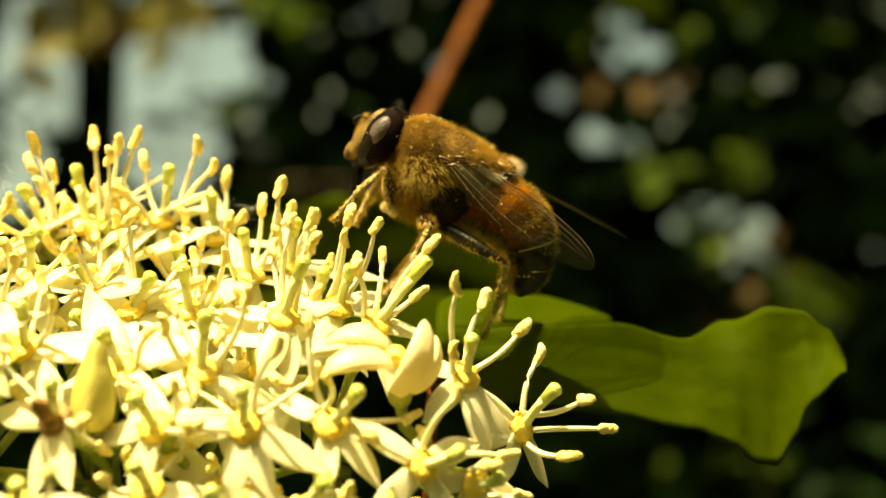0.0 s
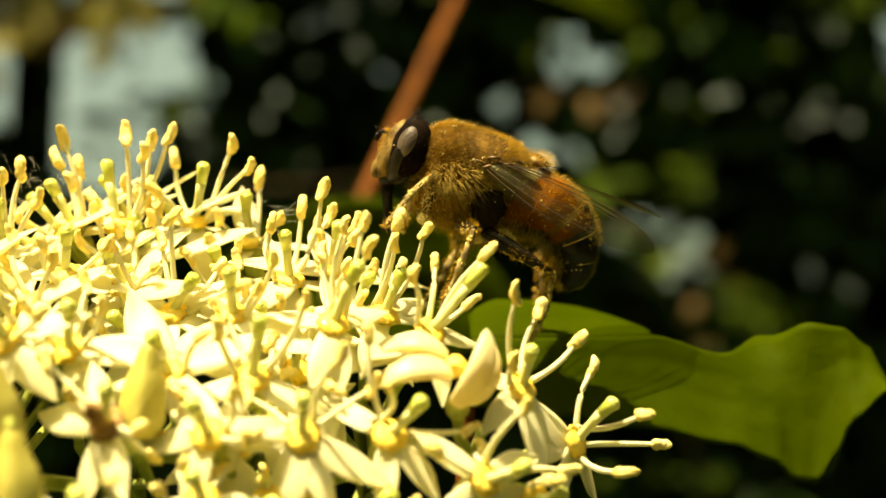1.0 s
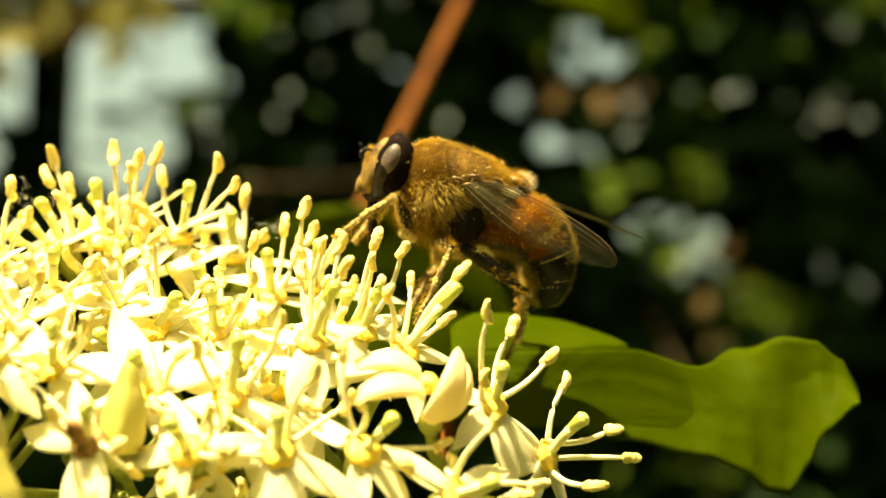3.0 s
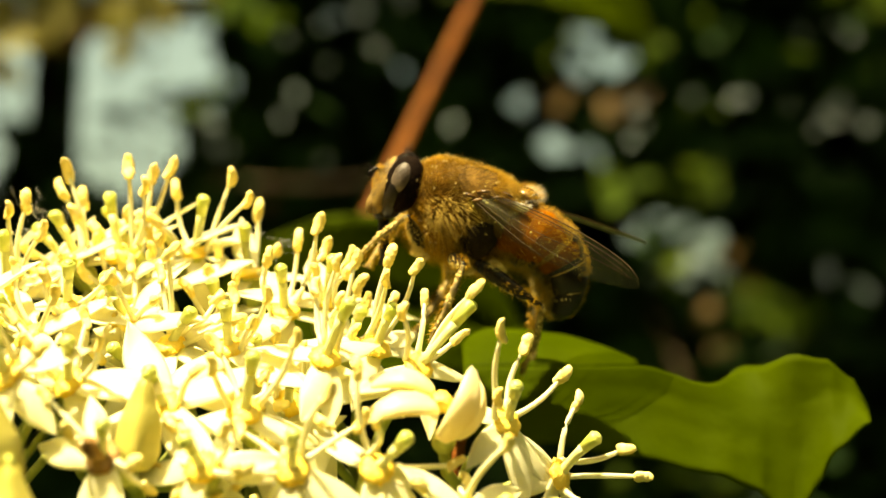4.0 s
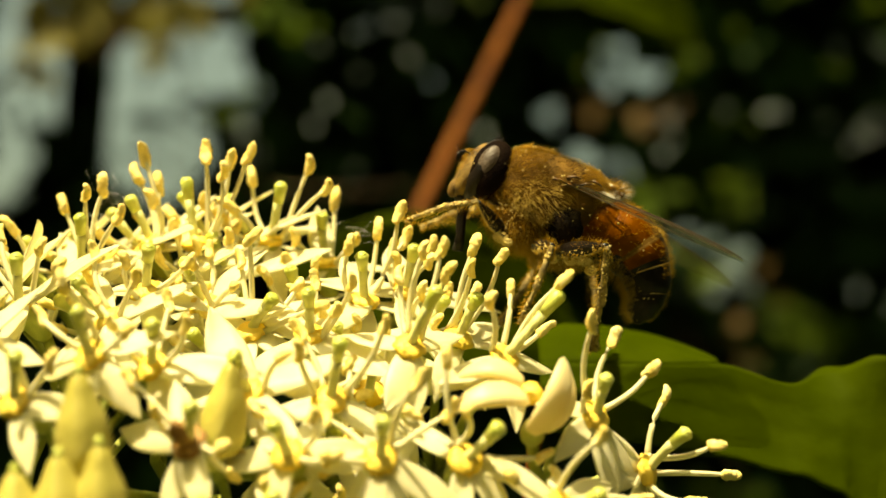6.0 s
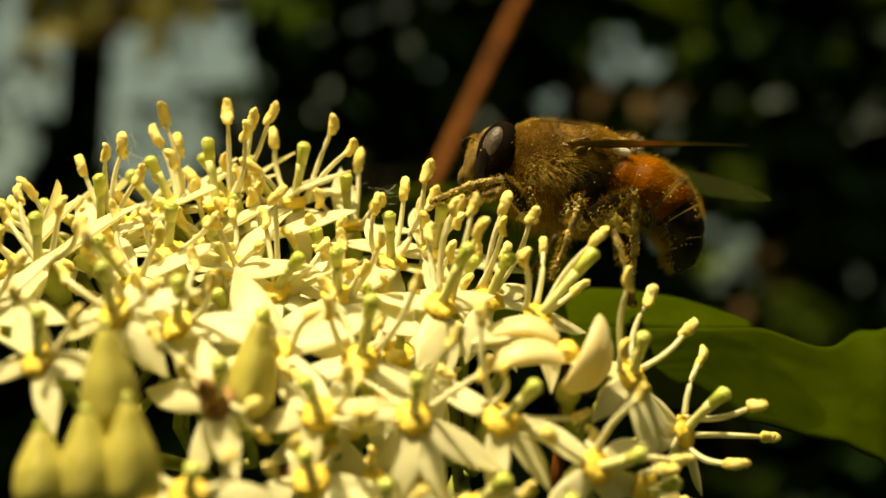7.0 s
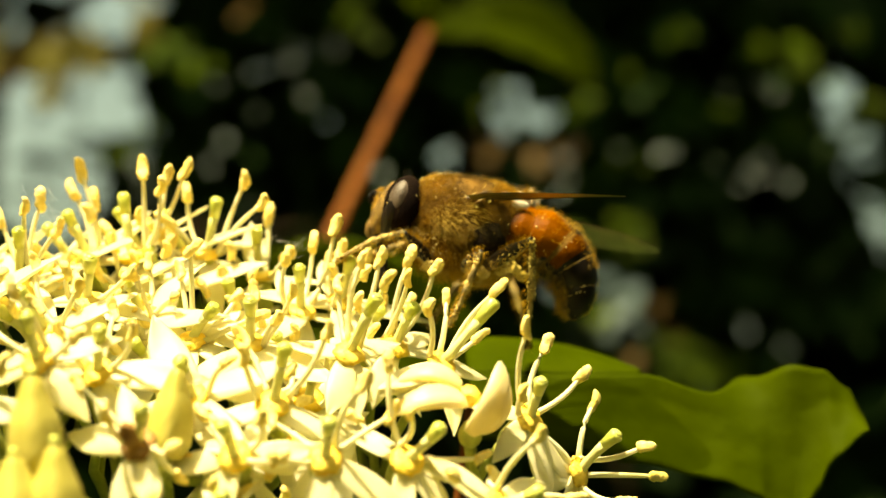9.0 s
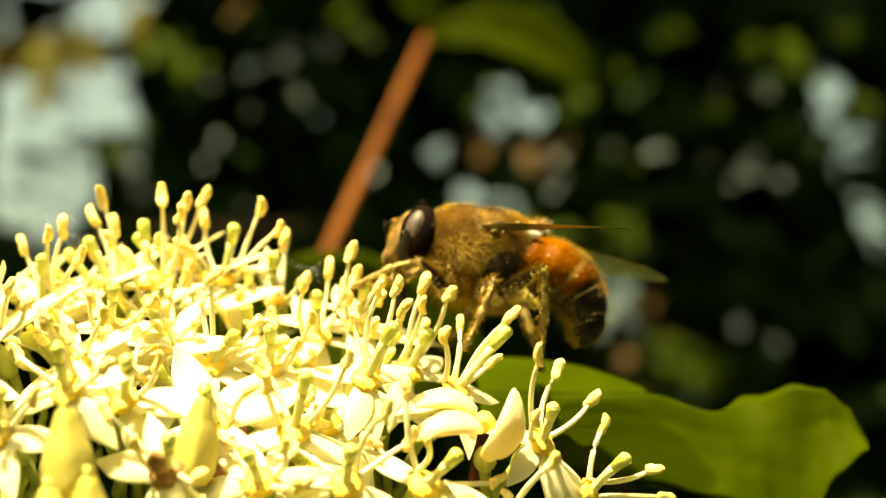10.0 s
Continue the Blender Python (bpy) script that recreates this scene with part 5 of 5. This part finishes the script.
# ---- what moves ----
FLY_ROWS = [
    (0.0, 3.08, -4.50, 3.42, 18.4),
    (0.5, 3.47, -4.50, 3.34, 13.5),
    (1.0, 2.25, -4.50, 3.57, 9.5),
    (1.5, 2.20, -4.50, 3.17, 8.0),
    (2.0, 1.79, -4.50, 3.48, 8.2),
    (2.5, 2.30, -4.50, 3.50, 9.9),
    (2.7, 2.48, -4.50, 3.63, 11.1),
    (3.8, 2.22, -4.50, 3.67, 9.3),
    (4.0, 2.23, -4.50, 3.69, 8.3),
    (4.5, 1.51, -4.50, 3.59, 0.2),
    (5.0, 0.01, -4.50, 4.10, -2.2),
    (5.2, 2.72, -4.50, 3.58, 17.1),
    (6.3, 1.85, -4.50, 3.55, 4.3),
    (6.5, 1.51, -4.50, 3.04, -0.4),
    (7.0, 1.42, -4.50, 3.00, -3.1),
    (7.5, 1.33, -4.50, 3.14, -2.9),
    (8.0, 1.39, -4.50, 3.15, -2.7),
    (8.5, 1.43, -4.50, 3.15, -3.2),
    (9.0, 1.46, -4.50, 3.16, -3.0),
    (9.5, 1.34, -4.50, 3.13, -2.7),
    (10.0, 1.57, -4.50, 3.00, -2.6),
]
# the feet on the flowers: seconds and place in millimetres
FEET = {}
FEET["front", -1] = [(0.0, -3.3, -6.5, 0.3), (0.5, -2.7, -6.5, -0.0), (1.0, -2.9, -6.5, 0.2), (1.5, -2.9, -6.5, -0.4), (2.0, -3.0, -6.5, -0.2), (2.5, -4.4, -6.5, 0.4), (2.7, -4.6, -6.5, 0.6), (3.8, -4.1, -6.5, 0.3), (4.0, -4.4, -6.5, 0.0), (4.5, -5.2, -6.5, -1.6), (5.0, -6.2, -6.5, 0.3), (5.2, -6.5, -6.5, 1.0), (6.3, -5.9, -6.5, 1.5), (6.5, -6.0, -6.5, 0.6), (7.0, -6.1, -6.5, 0.6), (7.5, -5.9, -6.5, 0.4), (8.0, -6.0, -6.5, 0.4), (8.5, -6.1, -6.5, 0.3), (9.0, -6.2, -6.5, 0.3), (9.5, -6.2, -6.5, 0.4), (10.0, -6.1, -6.5, 0.3)]
FEET["middle", -1] = [(0.0, -0.0, -7.0, -4.1), (0.5, 0.4, -7.0, -4.1), (1.0, 0.1, -7.0, -4.2), (1.5, 0.4, -7.0, -4.1), (2.0, 0.0, -7.0, -4.3), (2.5, 0.1, -7.0, -4.0), (2.7, 0.0, -7.0, -4.0), (3.8, -0.1, -7.0, -4.3), (4.0, -0.0, -7.0, -4.2), (4.5, 0.0, -7.0, -4.1), (5.0, 0.4, -7.0, -4.1), (5.2, 0.4, -7.0, -4.3), (6.3, 0.2, -7.0, -3.3), (6.5, 0.2, -7.0, -3.4), (7.0, 0.4, -7.0, -3.4), (7.5, 0.1, -7.0, -3.3), (8.0, 0.1, -7.0, -3.3), (8.5, 0.2, -7.0, -3.2), (9.0, 0.2, -7.0, -3.3), (9.5, 0.2, -7.0, -3.2), (10.0, 0.3, -7.0, -3.3)]
FEET["hind", -1] = [(0.0, 4.8, -2.0, -6.2), (0.5, 5.3, -1.5, -5.9), (1.0, 5.1, -1.0, -6.1), (1.5, 5.3, -0.8, -6.1), (2.0, 5.1, -0.5, -6.1), (2.5, 5.2, -0.3, -5.7), (2.7, 5.2, -0.3, -5.9), (3.8, 5.3, -0.3, -5.8), (4.0, 5.4, -0.3, -5.8), (4.5, 5.3, -0.5, -5.6), (5.0, 4.0, -4.0, -4.9), (5.2, 4.1, -4.5, -5.4), (6.3, 4.4, -7.0, -4.7), (6.5, 4.4, -7.0, -4.7), (7.0, 4.5, -7.0, -4.8), (7.5, 4.3, -7.0, -4.6), (8.0, 4.4, -7.0, -4.5), (8.5, 4.4, -7.0, -4.6), (9.0, 4.4, -7.0, -4.5), (9.5, 4.5, -7.0, -4.5), (10.0, 4.6, -7.0, -4.5)]
# the far feet stand beyond the near ones, a little ahead or behind
for name, ahead in (("front", 0.8), ("middle", -1.0), ("hind", 0.9)):
    FEET[name, 1] = [(t, x + ahead, min(y + 5.0, 2.5), z + 0.4) for t, x, y, z in FEET[name, -1]]
# seconds, roll towards the viewer and turn of the fly's body, in degrees
ROLL = [(0.0, 14, 0), (5.2, 12, 0), (6.3, 0, 0), (10.0, -2, 0)]
# seconds, then roll, pitch and yaw of the near wing and of the far wing, in degrees
WING_ROWS = [(0.0, 25, 15, -36, -4, 12, 15), (2.0, 25, 15, -36, -4, 11.5, 17), (2.7, 25, 13, -42, -4, 11.5, 8), (3.8, 25, 16.5, -39, -4, 10.5, 17), (4.5, 25, 15, -22, -4, 12, 24), (5.0, 24, 12, -25, -4, 13, 20), (5.2, 24, 18, -20, -4, 14, 15),
             (6.3, 2, 12, -40, -11, 18, 5), (6.5, 0, 9, -50, -10, 15, 2),
             (7.0, 1, 9.5, -48, -9, 15, 2), (7.5, 1, 9.5, -47, -9, 15, 2), (8.5, 1, 9.5, -51, -9, 15, 2), (9.0, 1, 10, -54, -9, 15, 2), (9.5, 1, 10, -58, -9, 15, 2), (10.0, 1, 10, -55, -9, 15, 2)]
HIPS = {"front": (-2.4, 1.1, -2.6), "middle": (-0.5, 1.3, -3.0), "hind": (0.8, 1.7, -3.0)}
KNEES = {"front": (-0.4, 0.9, 1.0), "middle": (0.4, 1.2, 0.4), "hind": (0.80, 0.58, 0.15)}
KNEES_LATE = {"front": (-0.4, 0.9, 1.0), "middle": (0.4, 1.2, 0.4), "hind": (0.42, 0.87, 0.26)}
# seconds, turn of the head towards the viewer and its lean back, in degrees
HEAD_TURN = [(0.0, -3, 5), (1.0, 0, 2), (2.5, 2, 0), (4.0, 3, 0), (4.5, 6, 0), (5.2, 5, 0), (6.3, -3, 9), (6.5, -5, 11), (8.0, -6, 12), (10.0, -3, 9)]


# seconds and lift of the abdomen, in degrees
TAIL_LIFT = [(0.0, 6), (4.5, 6), (5.0, 3), (5.2, 5), (6.3, 4), (6.5, 3), (10.0, 3)]


def between(rows, t):
    for p, q in zip(rows, rows[1:]):
        if t <= q[0]:
            u = (t - p[0]) / (q[0] - p[0])
            return [a + (b - a) * u for a, b in zip(p[1:], q[1:])]
    return list(rows[-1][1:])


def fly_pose(t):
    for p, q in zip(FLY_ROWS, FLY_ROWS[1:]):
        if t <= q[0]:
            u = (t - p[0]) / (q[0] - p[0])
            x, y, z, ry = (a + (b - a) * u for a, b in zip(p[1:], q[1:]))
            break
    return pose(x * MM, y * MM, z * MM, between(ROLL, t)[0], ry, between(ROLL, t)[1])


def leg_rows(which, side, times):
    """The poses of thigh and shin that keep the foot where it stands while the body moves."""
    thigh, shin = [], []
    a, b = FEMUR[which] * MM, TIBIA[which] * MM
    for t in times:
        hx, hy, hz = HIPS[which]
        hip = Vector((hx, hy * side, hz)) * MM
        foot = fly_pose(t).inverted() @ (Vector(between(FEET[which, side], t)) * MM)
        d = foot - hip
        reach = min(max(d.length, abs(a - b) + 0.0003), (a + b) * 0.995)
        d.normalize()
        u = min(1.0, max(0.0, (t - 4.5) / 0.5))
        kx, ky, kz = (p + (q - p) * u for p, q in zip(KNEES[which], KNEES_LATE[which]))
        out = Vector((kx, ky * side, kz))
        out = (out - d * out.dot(d)).normalized()
        c = (a * a + reach * reach - b * b) / (2 * a * reach)
        c = max(-1.0, min(1.0, c))
        fx = (d * c + out * math.sqrt(1 - c * c)).normalized()
        normal = d.cross(out).normalized()
        fy = normal.cross(fx)
        m = Matrix((fx, fy, normal)).transposed().to_4x4()
        m.translation = hip
        tip = m.inverted() @ (hip + d * reach) - Vector((a, 0, 0))
        thigh.append((t, m))
        shin.append((t, Matrix.Translation((a, 0, 0)) @ Matrix.Rotation(math.atan2(tip.y, tip.x), 4, "Z")))
    return thigh, shin


def motions():
    times = [r[0] for r in FLY_ROWS]
    walk(fly, [(t, fly_pose(t)) for t in times])
    for (which, side), (thigh, shin) in LEGS.items():
        a, b = leg_rows(which, side, times)
        walk(thigh, a)
        walk(shin, b)
    neck = Matrix.Translation(Vector((-3.2, 0, 0.4)) * MM)
    walk(skull, [(t, neck @ Matrix.Rotation(radians(a), 4, "Z") @ Matrix.Rotation(radians(p), 4, "Y") @ neck.inverted()) for t, a, p in HEAD_TURN])
    waist = Matrix.Translation(Vector((1.7, 0, -1.0)) * MM)
    walk(abdomen, [(t, waist @ Matrix.Rotation(radians(-a), 4, "Y") @ waist.inverted()) for t, a in TAIL_LIFT])
    walk(wing_near, [(r[0], pose(0.3 * MM, -2.1 * MM, 0.8 * MM, *r[1:4])) for r in WING_ROWS])
    walk(wing_far, [(r[0], pose(0.6 * MM, 2.0 * MM, 0.9 * MM, *r[4:])) for r in WING_ROWS])


motions()
